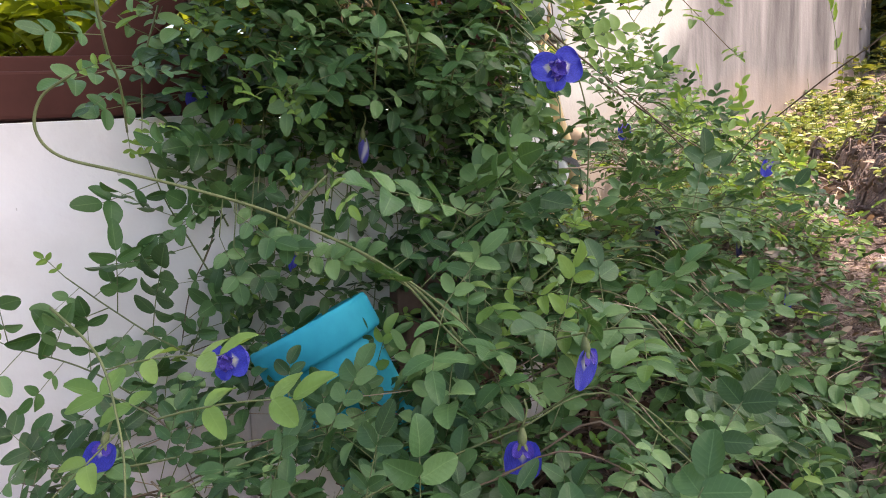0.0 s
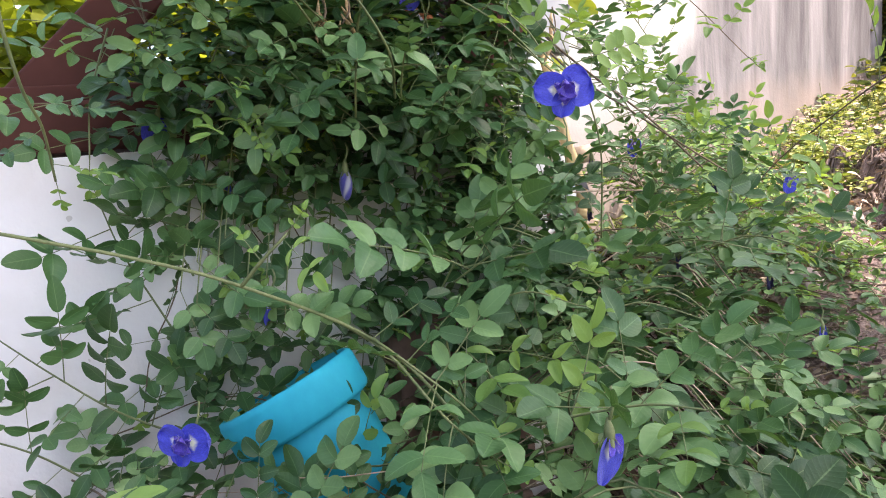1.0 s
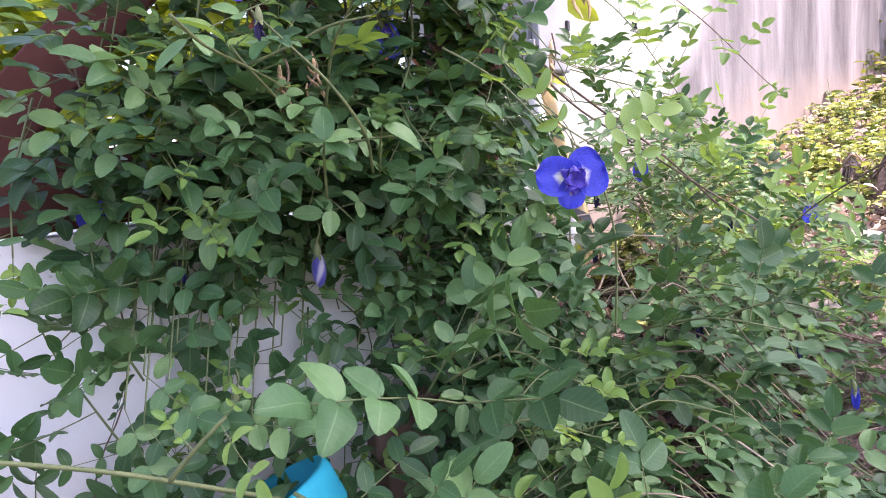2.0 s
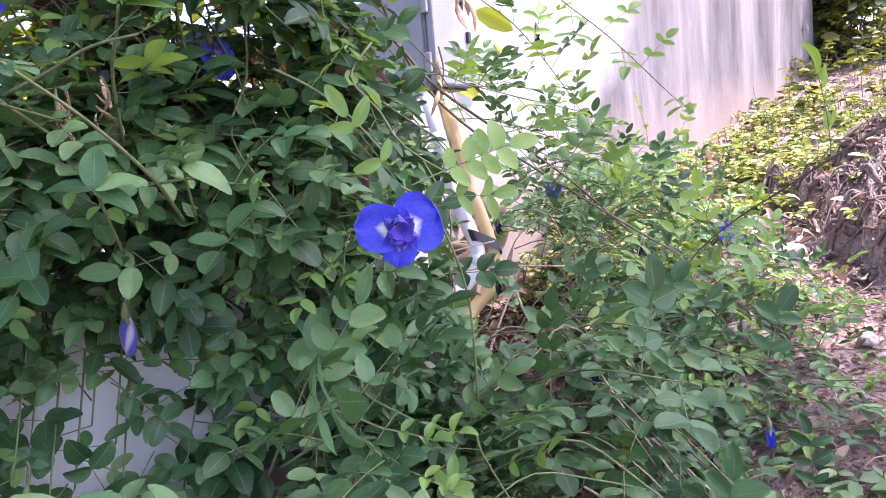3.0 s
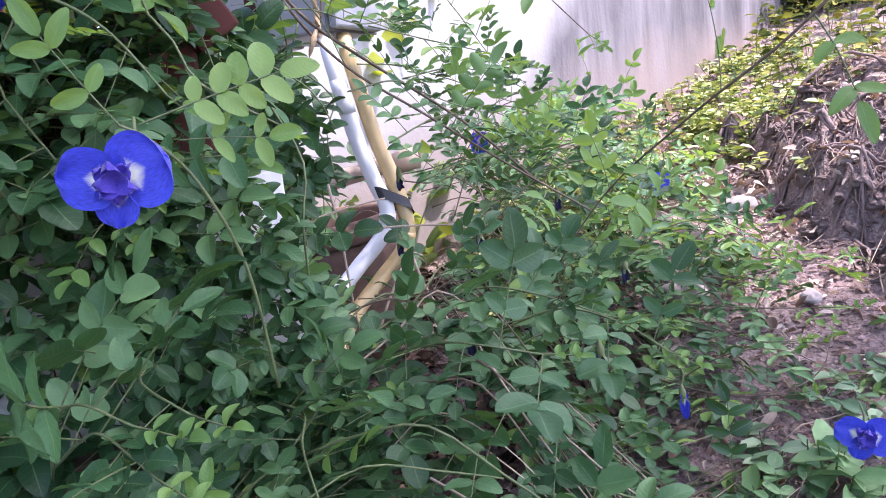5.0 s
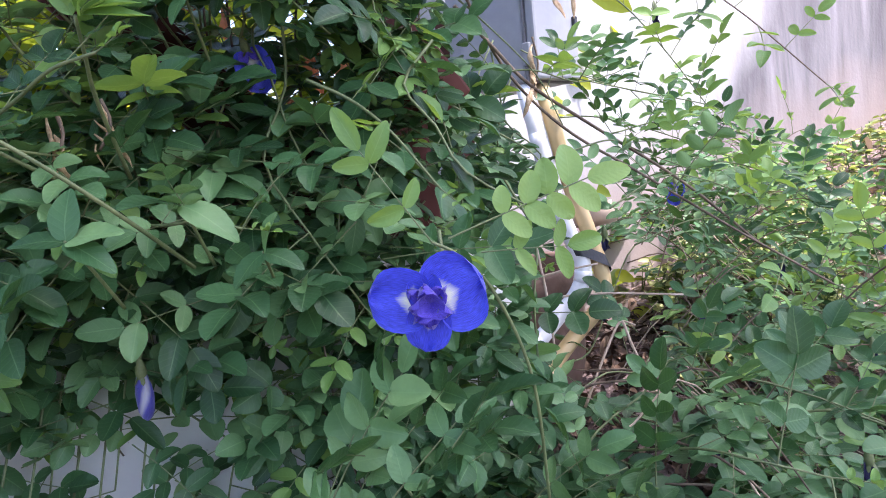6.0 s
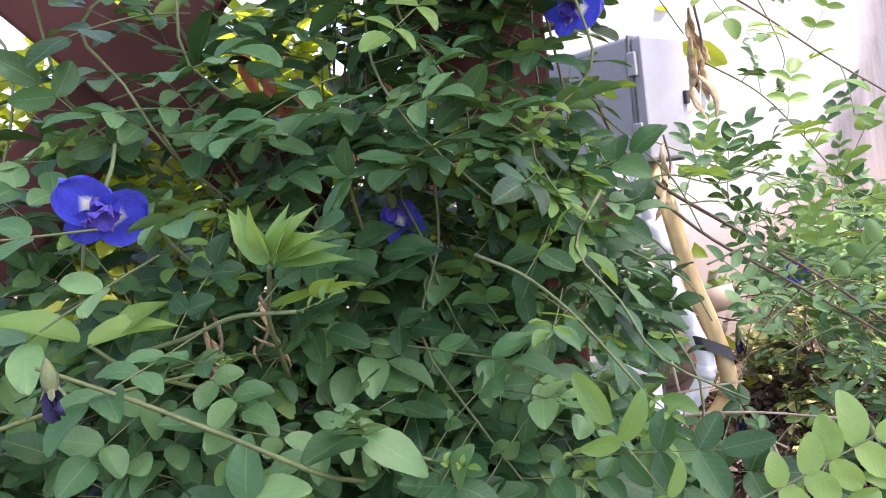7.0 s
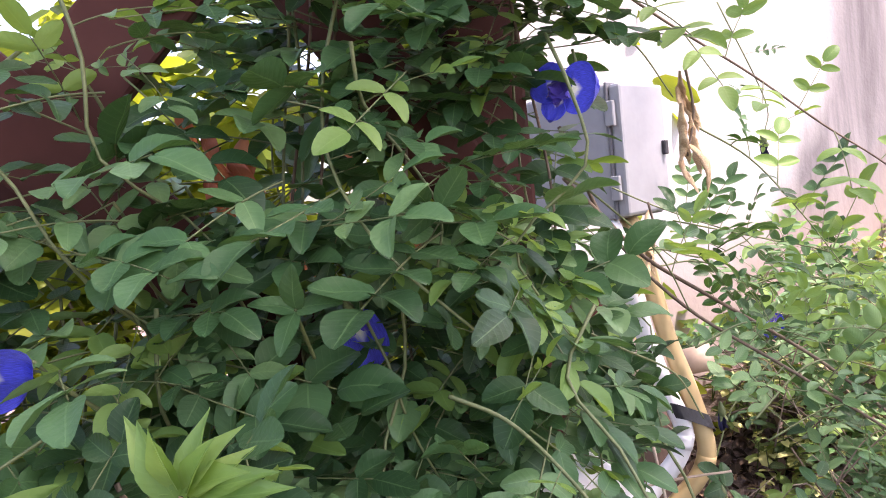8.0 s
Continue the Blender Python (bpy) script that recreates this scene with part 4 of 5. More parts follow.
# the part that grows on beyond the end of the wall
for k in range(6):
    x0, y0 = (0.34 + 0.05 * k, 1.12 + 0.16 * k) if k < 4 else (0.22 + 0.10 * (k - 4), 1.42 + 0.16 * (k - 4))
    v = Vine((x0, y0, ground_z(x0, y0)), "sprawling vine with light green leaves on bare sloping soil", 51 + k)
    sprawl_vines.append(v)
    for j in range(11):
        r = v.r
        start = (x0 + r.uniform(-0.05, 0.16), y0 + r.uniform(-0.15, 0.22))
        v.runner(sprawl_runner(r, *start, r.uniform(-0.9, 1.3), r.uniform(0.25, 0.50), (j % 3) * 0.035), (0.15, -0.6, 0.5), 0.030, 0.92,
                 in_sprawl, SMALL, fresh=0.16, up=1.1, mat=WOODY, thin=j % 6 == 0, flat=j % 4 > 0)

# low growth at the foot of the pipes
for k, (x0, y0) in enumerate(((0.17, 1.06), (0.28, 1.12), (0.34, 1.26))):
    v = Vine((x0, y0, ground_z(x0, y0)), "low dense vine with dark green leaves below the pipes", 81 + k)
    sprawl_vines.append(v)
    for j in range(8):
        r = v.r
        start = (x0 + r.uniform(-0.10, 0.08), y0 + r.uniform(-0.14, 0.14))
        v.runner(sprawl_runner(r, *start, r.uniform(-1.0, 0.4), r.uniform(0.18, 0.36), (j % 3) * 0.05), (0.15, -0.6, 0.5), 0.029, 0.74,
                 in_sprawl, MATURE, fresh=0.06, up=1.0, mat=WOODY, thin=j % 10 == 0, flat=j % 3 > 0)

# thin shoots arching up out of the sprawl before the sunlit ground
for k in range(20):
    v = sprawl_vines[8 + k % 6]
    r = v.r
    x, y = r.uniform(0.30, 0.56), r.uniform(1.22, 1.80)
    a, n, rise = r.uniform(-0.7, 0.9), r.uniform(0.16, 0.30), r.uniform(0.06, 0.15)
    z = max(crown_z(x, y), ground_z(x, y)) - 0.06
    pts = [(x + n * b * math.cos(a), y + n * b * math.sin(a), z + rise * math.sin(2.3 * b) - 0.03 * b * b) for b in (0.0, 0.25, 0.5, 0.75, 1.0)]
    v.runner(smooth_line(pts, 5), (0.1, -0.6, 0.5), 0.025, 0.90, pipe_way, SMALL, 0.30, 1.0, 0.0010, WOODY, True, k % 2 == 0)

# taller sunlit sprays before the foot of the far wall
for k in range(15):
    v = sprawl_vines[8 + k % 6]
    r = v.r
    x, y = r.uniform(0.30, 0.72), r.uniform(1.55, 2.0)
    a, n, rise = r.uniform(-0.5, 0.9), r.uniform(0.14, 0.26), r.uniform(0.10, 0.19)
    z = max(crown_z(x, y), ground_z(x, y)) - 0.05
    pts = [(x + n * b * math.cos(a), y + n * b * math.sin(a), z + rise * math.sin(2.2 * b) - 0.03 * b * b) for b in (0.0, 0.25, 0.5, 0.75, 1.0)]
    v.runner(smooth_line(pts, 5), (0.1, -0.6, 0.5), 0.026, 0.90, pipe_way, SMALL, 0.5, 1.0, 0.0010, WOODY, True, k % 2 == 0)

# bare woody twigs running through the sprawl
for k, v in enumerate(sprawl_vines):
    r = v.r
    c = v.t.matrix_basis.translation
    for j in range(4):
        line = sprawl_runner(r, c.x + r.uniform(-0.1, 0.1), c.y + r.uniform(-0.25, 0.15), r.uniform(-0.9, 0.5), r.uniform(0.15, 0.35), r.uniform(-0.01, 0.05))
        line = [p + Vector((0.006 * math.sin(0.35 * i + j), 0.006 * math.cos(0.3 * i), 0.012 * math.sin(0.28 * i + 2 * j))) for i, p in enumerate(line)]
        v.stem(line, r.uniform(0.0006, 0.0012), 0.0004, TWIG if j % 3 == 0 else WOODY)
# sprigs before the bare wall
for pts in ([(-0.03, 0.05, 0.60), (-0.06, 0.05, 0.66), (-0.085, 0.045, 0.71), (-0.10, 0.04, 0.755)], [(-0.04, 0.07, 0.52), (-0.10, 0.08, 0.56), (-0.15, 0.07, 0.60), (-0.19, 0.06, 0.635)],
            [(-0.10, 0.10, 0.48), (-0.17, 0.10, 0.54), (-0.24, 0.10, 0.575)], [(-0.08, 0.03, 0.93), (-0.10, 0.05, 0.86), (-0.105, 0.06, 0.80)], [(-0.02, 0.05, 0.68), (-0.045, 0.05, 0.74), (-0.05, 0.04, 0.80)]):
    fence_vines[0].runner(smooth_line([wall_place(*p) for p in pts], 6), OUT, 0.020, 0.78, None, MATURE, 0.03, 0.15)


# ---- single flowers, buds and shoots ----
fv, sv = fence_vines, sprawl_vines[1:]
sv[3].double_flower((0.129, 0.712, 0.835), (0.12, -1, 0.05), (0.1, 0, 1), 0.78)
fv[2].bud((-0.089, 0.820, 0.766), None, (0, 0, -1), 0.8)
fv[2].single_flower((-0.021, 0.906, 0.979), (0.30, -1, 0.15), (-0.35, 0, 1), 0.80)
sv[0].double_flower((-0.196, 0.628, 0.560), (0.1, -1, 0.55), (0.3, 0, 1), 0.68)
sv[2].single_flower((0.130, 0.550, 0.569), (1.0, -1, 0.1), (0.05, 0, 1), 0.85)
sv[2].single_flower((0.077, 0.532, 0.499), (0.0, -1, 0.2), (0, 0, 1), 0.88)
fv[1].double_flower((-0.123, 0.749, 1.008), (0.95, -0.55, -0.25), (0.75, 0.2, 0.6), 0.66)
fv[4].double_flower((0.103, 0.954, 1.109), (-0.5, -1, 0.1), (0.6, 0, 1), 0.66)
sv[8].single_flower((0.374, 1.560, 0.824), (0.1, -1, 0.2), (0, 0, 1), 0.9)
fv[0].single_flower((-0.272, 0.780, 0.828), (0.6, -1, 0.1), (0.3, 0, 1), 0.7)
sv[9].single_flower((0.637, 1.440, 0.735), (0.2, -1, 0.3), (0.2, 0, 1), 0.85)
sv[5].bud((0.533, 1.097, 0.518), FURLED, (0.15, 0, -1), 0.9)
sv[0].single_flower((-0.262, 0.515, 0.512), (0.5, -1, 0.2), (0.4, 0, 1), 0.7)
sv[6].double_flower((0.695, 1.036, 0.492), (-0.2, -1, 0.5), (0.4, 0, 1), 0.85)
fv[0].bud((-0.215, 0.815, 0.767), FURLED, (0.2, 0, -1), 0.7)
fv[1].bud((-0.175, 0.80, 0.635), FURLED, (-0.2, 0, -1), 0.9)
for p in ((0.33, 1.16, 0.72), (0.45, 1.30, 0.74), (0.50, 1.18, 0.66), (0.30, 0.98, 0.655), (0.42, 1.00, 0.62), (-0.06, 0.92, 0.96), (0.243, 1.285, 0.79), (0.235, 1.27, 0.705)):
    min(sv + fv, key=lambda w: (w.t.matrix_basis.translation - Vector(p)).length).withered(p, (0.1, 0, -1), 0.9)


def shoot(v, pts, out, every=0.03, scale=1.0, kinds=FRESH, r0=0.0016, mat=STEM, fresh=0.6, allow=None):
    v.runner(smooth_line(pts, 6), out, every, scale, allow, kinds, fresh, 0.6, r0, mat)


# runners reaching out over the bare soil
for k, pts in enumerate(([(0.40, 1.36, 0.53), (0.463, 1.349, 0.517), (0.534, 1.253, 0.505), (0.60, 1.184, 0.495), (0.676, 1.157, 0.50), (0.733, 1.178, 0.513), (0.766, 1.212, 0.54)],
                           [(0.40, 1.32, 0.55), (0.453, 1.342, 0.55), (0.562, 1.358, 0.56), (0.637, 1.311, 0.545), (0.681, 1.25, 0.534), (0.714, 1.211, 0.54)],
                           [(0.42, 1.40, 0.58), (0.495, 1.435, 0.59), (0.618, 1.465, 0.60), (0.704, 1.423, 0.591), (0.755, 1.363, 0.583)],
                           [(0.42, 1.30, 0.50), (0.507, 1.288, 0.505), (0.565, 1.229, 0.495), (0.615, 1.188, 0.489), (0.69, 1.16, 0.492)],
                           [(0.45, 1.75, 0.68), (0.514, 1.801, 0.69), (0.657, 1.652, 0.66), (0.746, 1.514, 0.64), (0.78, 1.45, 0.61)],
                           [(0.48, 1.38, 0.60), (0.59, 1.395, 0.61), (0.687, 1.347, 0.60), (0.779, 1.336, 0.605), (0.851, 1.338, 0.612)],
                           [(0.50, 1.37, 0.55), (0.623, 1.366, 0.56), (0.73, 1.313, 0.557), (0.823, 1.269, 0.559)])):
    sv[5 + k % 4].runner(smooth_line(pts, 6), (0.1, -0.6, 0.6), 0.034, 0.70, None, MATURE, 0.4, 1.0, 0.0012, WOODY, True, True)


# long tendril reaching out before the wall
sv[1].stem(smooth_line([(-0.231, 0.463, 0.804), (-0.252, 0.462, 0.790), (-0.258, 0.462, 0.768), (-0.246, 0.468, 0.750), (-0.209, 0.481, 0.738), (-0.16, 0.505, 0.722),
                        (-0.105, 0.532, 0.699), (-0.028, 0.583, 0.649), (0.026, 0.60, 0.585), (0.05, 0.66, 0.50)], 6), 0.0011, 0.0014)
sv[1].leaf(TINY[0], (-0.231, 0.463, 0.804), (1, 0, 0.4), (0, -1, 0.3), 0.6)
shoot(sv[1], [(-0.105, 0.532, 0.699), (-0.09, 0.53, 0.715), (-0.072, 0.53, 0.732)], (0, -1, 0.3), 0.02, 0.5, TINY)
shoot(sv[1], [(-0.03, 0.583, 0.651), (0.0, 0.57, 0.632), (0.03, 0.575, 0.605), (0.05, 0.60, 0.575)], (0, -0.6, 0.8), 0.026, 0.80, MATURE, 0.0012, STEM, 0.2)
shoot(sv[0], [(-0.179, 0.341, 0.665), (-0.15, 0.33, 0.643), (-0.131, 0.31, 0.62), (-0.114, 0.283, 0.593), (-0.11, 0.26, 0.53)], (0, -0.7, 0.7), 0.045, 0.6, FRESH, 0.0008)
for along, facing, sc in (((0.9, 0.1, 0.25), (0, -0.5, 0.9), 0.85), ((-0.6, 0.3, 0.2), (0.2, -0.5, 0.8), 0.7)):
    sv[0].leaf(FRESH[1], (-0.128, 0.345, 0.603), along, facing, sc, "bright yellow green young leaf")
# shoot with upright young leaflets beside the nearest flower
LONG_FRESH = leaf_mesh(207, YOUNG, 0.024, pairs=4, fold=0.35, slim=(0.56, 0.66))
for p, tip, sc, me in (((0.137, 0.729, 0.861), (0.206, 0.750, 0.885), 0.74, LONG_FRESH), ((0.150, 0.742, 0.852), (0.202, 0.756, 0.852), 0.55, FRESH[0]), ((0.131, 0.719, 0.861), (0.104, 0.707, 0.906), 0.62, FRESH[3])):
    sv[3].leaf(me, p, Vector(tip) - Vector(p), (0.05, -0.95, 0.25), sc, "bright yellow green young leaf")
sv[3].stem(smooth_line([(0.17, 0.79, 0.70), (0.168, 0.765, 0.78), (0.155, 0.745, 0.83), (0.141, 0.728, 0.853), (0.131, 0.719, 0.861)], 6), 0.0010, 0.0008)
# large flat sprays standing over the sprawl
for k, pts in enumerate(([(0.00, 0.83, 0.64), (0.03, 0.79, 0.69), (0.068, 0.752, 0.716), (0.105, 0.735, 0.706)], [(0.02, 0.80, 0.66), (0.06, 0.765, 0.69), (0.085, 0.742, 0.70), (0.12, 0.715, 0.685)],
                         [(0.22, 0.98, 0.65), (0.27, 0.91, 0.68), (0.30, 0.878, 0.685), (0.345, 0.87, 0.675)], [(0.27, 1.05, 0.68), (0.32, 1.012, 0.698), (0.37, 0.985, 0.69), (0.42, 0.97, 0.67)],
                         [(0.13, 0.93, 0.64), (0.165, 0.87, 0.65), (0.172, 0.82, 0.646), (0.19, 0.77, 0.625)], [(0.33, 1.00, 0.66), (0.38, 0.975, 0.68), (0.425, 0.945, 0.67), (0.46, 0.93, 0.645)],
                         [(0.05, 0.88, 0.70), (0.08, 0.83, 0.715), (0.09, 0.785, 0.714), (0.125, 0.76, 0.70)])):
    shoot(sv[2 + k % 3], pts, (0.1, -0.5, 0.9), 0.030, 0.92 if k < 2 or k == 6 else 0.74, MATURE, 0.0012, STEM, 0.04, pipe_way)
# a stem hanging before the rail, and sprays held over the sprawl
shoot(fv[0], [(-0.243, 0.524, 0.90), (-0.243, 0.524, 0.874), (-0.246, 0.543, 0.834), (-0.25, 0.567, 0.811), (-0.258, 0.589, 0.775)], OUT, 0.024, 0.55, MATURE, 0.0016, STEM, 0.4)
shoot(sv[1], [(-0.057, 0.581, 0.667), (-0.019, 0.583, 0.639), (0.02, 0.567, 0.597), (0.052, 0.57, 0.566)], (0.1, -0.5, 0.9), 0.026, 0.8, MATURE, 0.0014, STEM, 0.5)
shoot(sv[2], [(0.084, 0.603, 0.576), (0.123, 0.592, 0.588), (0.164, 0.577, 0.598), (0.197, 0.559, 0.599)], (0.1, -0.5, 0.9), 0.026, 0.75, MATURE, 0.0012, STEM, 0.4)
shoot(sv[2], [(0.063, 0.69, 0.659), (0.092, 0.689, 0.664), (0.13, 0.684, 0.652)], (0.1, -0.5, 0.9), 0.024, 0.62, MATURE, 0.0010)
sv[2].leaf(MATURE[0], (0.040, 0.655, 0.690), (-0.5, -0.6, 0.35), (0.1, -0.6, 0.8), 1.0, "large flat green leaf held out over the sprawl")
sv[2].leaf(MATURE[6], (0.036, 0.650, 0.692), (0.7, -0.5, 0.2), (0.0, -0.6, 0.8), 0.9)
# shoots standing out before the fence
for pts in ([(-0.11, 0.603, 0.945), (-0.107, 0.643, 0.935), (-0.102, 0.702, 0.931), (-0.092, 0.772, 0.923)], [(-0.115, 0.75, 0.939), (-0.074, 0.731, 0.948), (-0.042, 0.717, 0.957), (-0.008, 0.704, 0.959)],
            [(-0.077, 0.802, 0.881), (-0.043, 0.791, 0.877), (-0.009, 0.778, 0.878), (0.017, 0.772, 0.872)], [(0.034, 0.855, 0.96), (0.061, 0.86, 0.944), (0.089, 0.844, 0.92), (0.119, 0.826, 0.883)]):
    shoot(fv[1], pts, (0, -0.4, 0.9), 0.030, 0.50, FRESH if pts[0][2] > 0.955 else MATURE, 0.0013, STEM, 0.25)
for p, along, facing, sc, me in (((-0.112, 0.863, 0.943), (0.7, -0.3, 0.5), (0, -0.5, 0.9), 0.75, FRESH[0]), ((-0.104, 0.863, 0.950), (1.0, -0.3, 0.1), (0, -0.4, 0.9), 0.75, FRESH[3]),
                                 ((-0.110, 0.860, 0.955), (0.2, -0.5, 0.7), (0, -0.5, 0.9), 0.7, FRESH[4]), ((-0.092, 0.745, 0.985), (-0.5, -0.5, -0.3), (0.1, -0.5, 0.8), 0.85, MATURE[1]),
                                 ((-0.106, 0.725, 1.000), (-0.5, -0.4, 0.0), (0.2, -0.5, 0.8), 0.8, MATURE[5]), ((-0.118, 0.79, 1.000), (0.3, -0.4, 0.1), (0.2, -0.6, 0.7), 0.75, MATURE[2])):
    fv[1].leaf(me, p, along, facing, sc)
for p, along, facing, sc, me in (((-0.152, 0.893, 1.066), (0.4, -0.5, 0.3), (0, -0.6, 0.8), 0.8, MATURE[3]), ((-0.161, 0.884, 1.118), (0.1, -0.5, 0.6), (0, -0.4, 0.9), 0.7, FRESH[3]),
                                 ((-0.111, 0.895, 1.045), (0.9, -0.4, 0.1), (0, -0.3, 0.9), 0.8, MATURE[9]), ((-0.147, 0.821, 1.030), (-0.2, -0.4, 0.5), (0.3, -0.8, 0.5), 0.8, MATURE[7]),
                                 ((-0.062, 0.831, 0.950), (0.3, -0.6, 0.2), (0, -0.4, 0.9), 0.85, FRESH[1]), ((-0.074, 0.996, 1.025), (0.3, -0.5, -0.1), (0, -0.5, 0.8), 0.75, MATURE[8])):
    fv[2].leaf(me, p, along, facing, sc)
# round leaves standing out before the low wall
for k, (u, out, z) in enumerate(((-0.026, 0.05, 0.78), (-0.01, 0.08, 0.747), (0.024, 0.05, 0.771), (0.009, 0.09, 0.718), (0.048, 0.08, 0.674), (-0.019, 0.1, 0.698), (0.082, 0.05, 0.721), (0.085, 0.07, 0.652), (0.024, 0.09, 0.647), (0.117, 0.06, 0.676), (-0.036, 0.1, 0.672), (0.007, 0.04, 0.8), (-0.025, 0.07, 0.721), (-0.003, 0.1, 0.676), (0.025, 0.06, 0.688), (0.062, 0.05, 0.701), (0.064, 0.08, 0.631), (0.102, 0.05, 0.692), (-0.023, 0.11, 0.66), (0.114, 0.07, 0.623))):
    p = wall_place(u, out, z)
    fv[k % 2].leaf(MATURE[(3 * k) % 12], p, (math.cos(2.4 * k), -0.3, 0.7 * math.sin(2.4 * k) - 0.2), (0.1, -0.75, 0.55), 0.62 + 0.05 * (k % 3))
    fv[k % 2].stem(smooth_line([p, wall_place(u + 0.008, out * 0.8, z + 0.04), wall_place(u + 0.02, out * 0.5, z + 0.10)], 4), 0.0007, 0.0010)
# pale sprays where the long tendril comes down
for k, p in enumerate(((0.068, 0.649, 0.595), (0.091, 0.608, 0.580), (0.116, 0.631, 0.594), (0.051, 0.670, 0.619), (0.142, 0.654, 0.610), (0.155, 0.613, 0.585), (0.020, 0.640, 0.640))):
    sv[2].leaf((MATURE[3 * k % 12] if k % 3 else FRESH[k % 5]), p, (math.cos(1.9 * k), -0.5, 0.25 * math.sin(3 * k)), (0.0, -0.55, 0.85), 0.82)
    sv[2].stem(smooth_line([Vector(p), Vector(p) + Vector((0.0, 0.02, -0.02)), Vector(p) + Vector((0.01, 0.06, -0.07))], 4), 0.0008, 0.0012)
# large leaves standing out before the crossing bars
for k, p in enumerate(((-0.120, 0.803, 1.048), (-0.105, 0.835, 1.036), (-0.121, 0.845, 1.070), (-0.079, 0.871, 1.038), (-0.121, 0.779, 1.007), (-0.096, 0.870, 1.075), (-0.110, 0.833, 1.014))):
    fv[1].leaf(MATURE[(3 * k) % 14], p, (0.9 * math.cos(2.1 * k), -0.4, 0.3 * math.sin(2.1 * k)), (0.15, -0.45, 0.9), 0.60)
    fv[1].stem(smooth_line([Vector(p), Vector(p) + Vector((0.0, 0.02, -0.02)), Vector(p) + Vector((0.01, 0.05, -0.05))], 4), 0.0009, 0.0012)
# a fan of pointed young leaflets at a shoot tip
tip = Vector((-0.019, 0.709, 0.977))
for k in range(10):
    a = radians(-12 + 15 * k)
    way = (0.98 * math.cos(a), 0.21 * math.cos(a) + 0.45 * math.sin(2.3 * k + 0.5), 0.75 * math.sin(a) + 0.10)
    fv[1].leaf(LANCE[k % 3], tip + Vector((0.004 * math.cos(a), 0, 0.002 * k % 0.005)), way, (-0.15, -0.62, 0.75), 1.0 - 0.06 * (k % 4), "pointed yellow green young leaflet")
fv[1].stem(smooth_line([tip, tip + Vector((-0.012, 0.02, -0.012)), tip + Vector((-0.03, 0.05, -0.03)), tip + Vector((-0.05, 0.10, -0.07))], 5), 0.0009, 0.0014)
for k in range(5):
    a = 2.4 * k
    fv[1].leaf(FRESH[k % 5], (-0.158, 0.885, 1.145), (math.cos(a), 0.5 * math.sin(a) - 0.25, 0.35 + 0.25 * math.sin(1.7 * k)), (0.1, -0.7, 0.8), 0.42 * (1 - 0.05 * k), "bright yellow green young leaf")
fv[1].stem(smooth_line([(-0.158, 0.885, 1.145), (-0.154, 0.90, 1.115), (-0.17, 0.925, 1.07)], 5), 0.0010, 0.0014)
# broad folded young leaflets beside the open flower, with a hanging bud
for place, way, sc in (((-0.118, 0.722, 0.950), (0.027, 0.050, 0.002), 1.9), ((-0.120, 0.720, 0.953), (-0.040, -0.030, 0.022), 1.7), ((-0.112, 0.735, 0.952), (0.01, 0.05, 0.016), 1.5)):
    fv[1].leaf(LANCE[2], place, way, (0.1, -0.42, 0.9), sc, "broad folded bright green young leaflet")
fv[1].stem(smooth_line([(-0.118, 0.722, 0.950), (-0.11, 0.735, 0.935), (-0.10, 0.77, 0.915), (-0.10, 0.81, 0.90)], 5), 0.0010, 0.0014)
fv[1].withered((-0.073, 0.652, 0.946), (0.05, 0, -1), 0.6)
fv[1].stem(smooth_line([(-0.078, 0.652, 0.956), (-0.060, 0.675, 0.936), (-0.040, 0.70, 0.912), (-0.025, 0.74, 0.880), (-0.03, 0.80, 0.85)], 5), 0.0008, 0.0014)
# broad leaflets held flat before the darker leaves
for place, ways, sc in (((-0.013, 0.764, 0.889), ((0.032, 0.004, -0.022), (-0.013, -0.034, 0.004)), 1.1), ((-0.053, 0.723, 0.876), ((-0.9, -0.2, 0.08), (-0.05, 0.3, 0.9), (0.95, 0.2, 0.15), (0.75, 0.1, -0.5)), 0.84),
                        ((-0.023, 0.819, 1.013), ((-0.9, -0.2, 0.3), (0.1, -0.3, 0.9), (0.95, 0.1, 0.15), (-0.2, -0.3, -0.5)), 0.62), ((-0.091, 0.838, 0.997), ((-0.9, -0.1, 0.1), (0.9, -0.2, 0.0), (-0.4, 0.1, 0.8), (0.5, 0.0, -0.7)), 0.66),
                        ((0.026, 0.775, 0.858), ((0.8, -0.1, -0.3), (-0.5, -0.3, -0.5), (0.3, -0.2, 0.6)), 0.75)):
    for k, way in enumerate(ways):
        fv[2].leaf(BROAD[k % 3], place, way, (0.05, -0.5, 0.85), sc)
    p = Vector(place)
    fv[2].stem(smooth_line([p, p + Vector((-0.006, 0.02, -0.012)), p + Vector((-0.015, 0.06, -0.045))], 5), 0.0008, 0.0012)
fv[2].single_flower((-0.102, 0.952, 0.961), (-0.3, -1, -0.2), (0.2, 0, 1), 0.7)
# leafy arcs before the meter box and the pipes
def arc_places(p):
    return 0.95 * pipe_way(p) * box_way(p) * low_pipe_way(p)


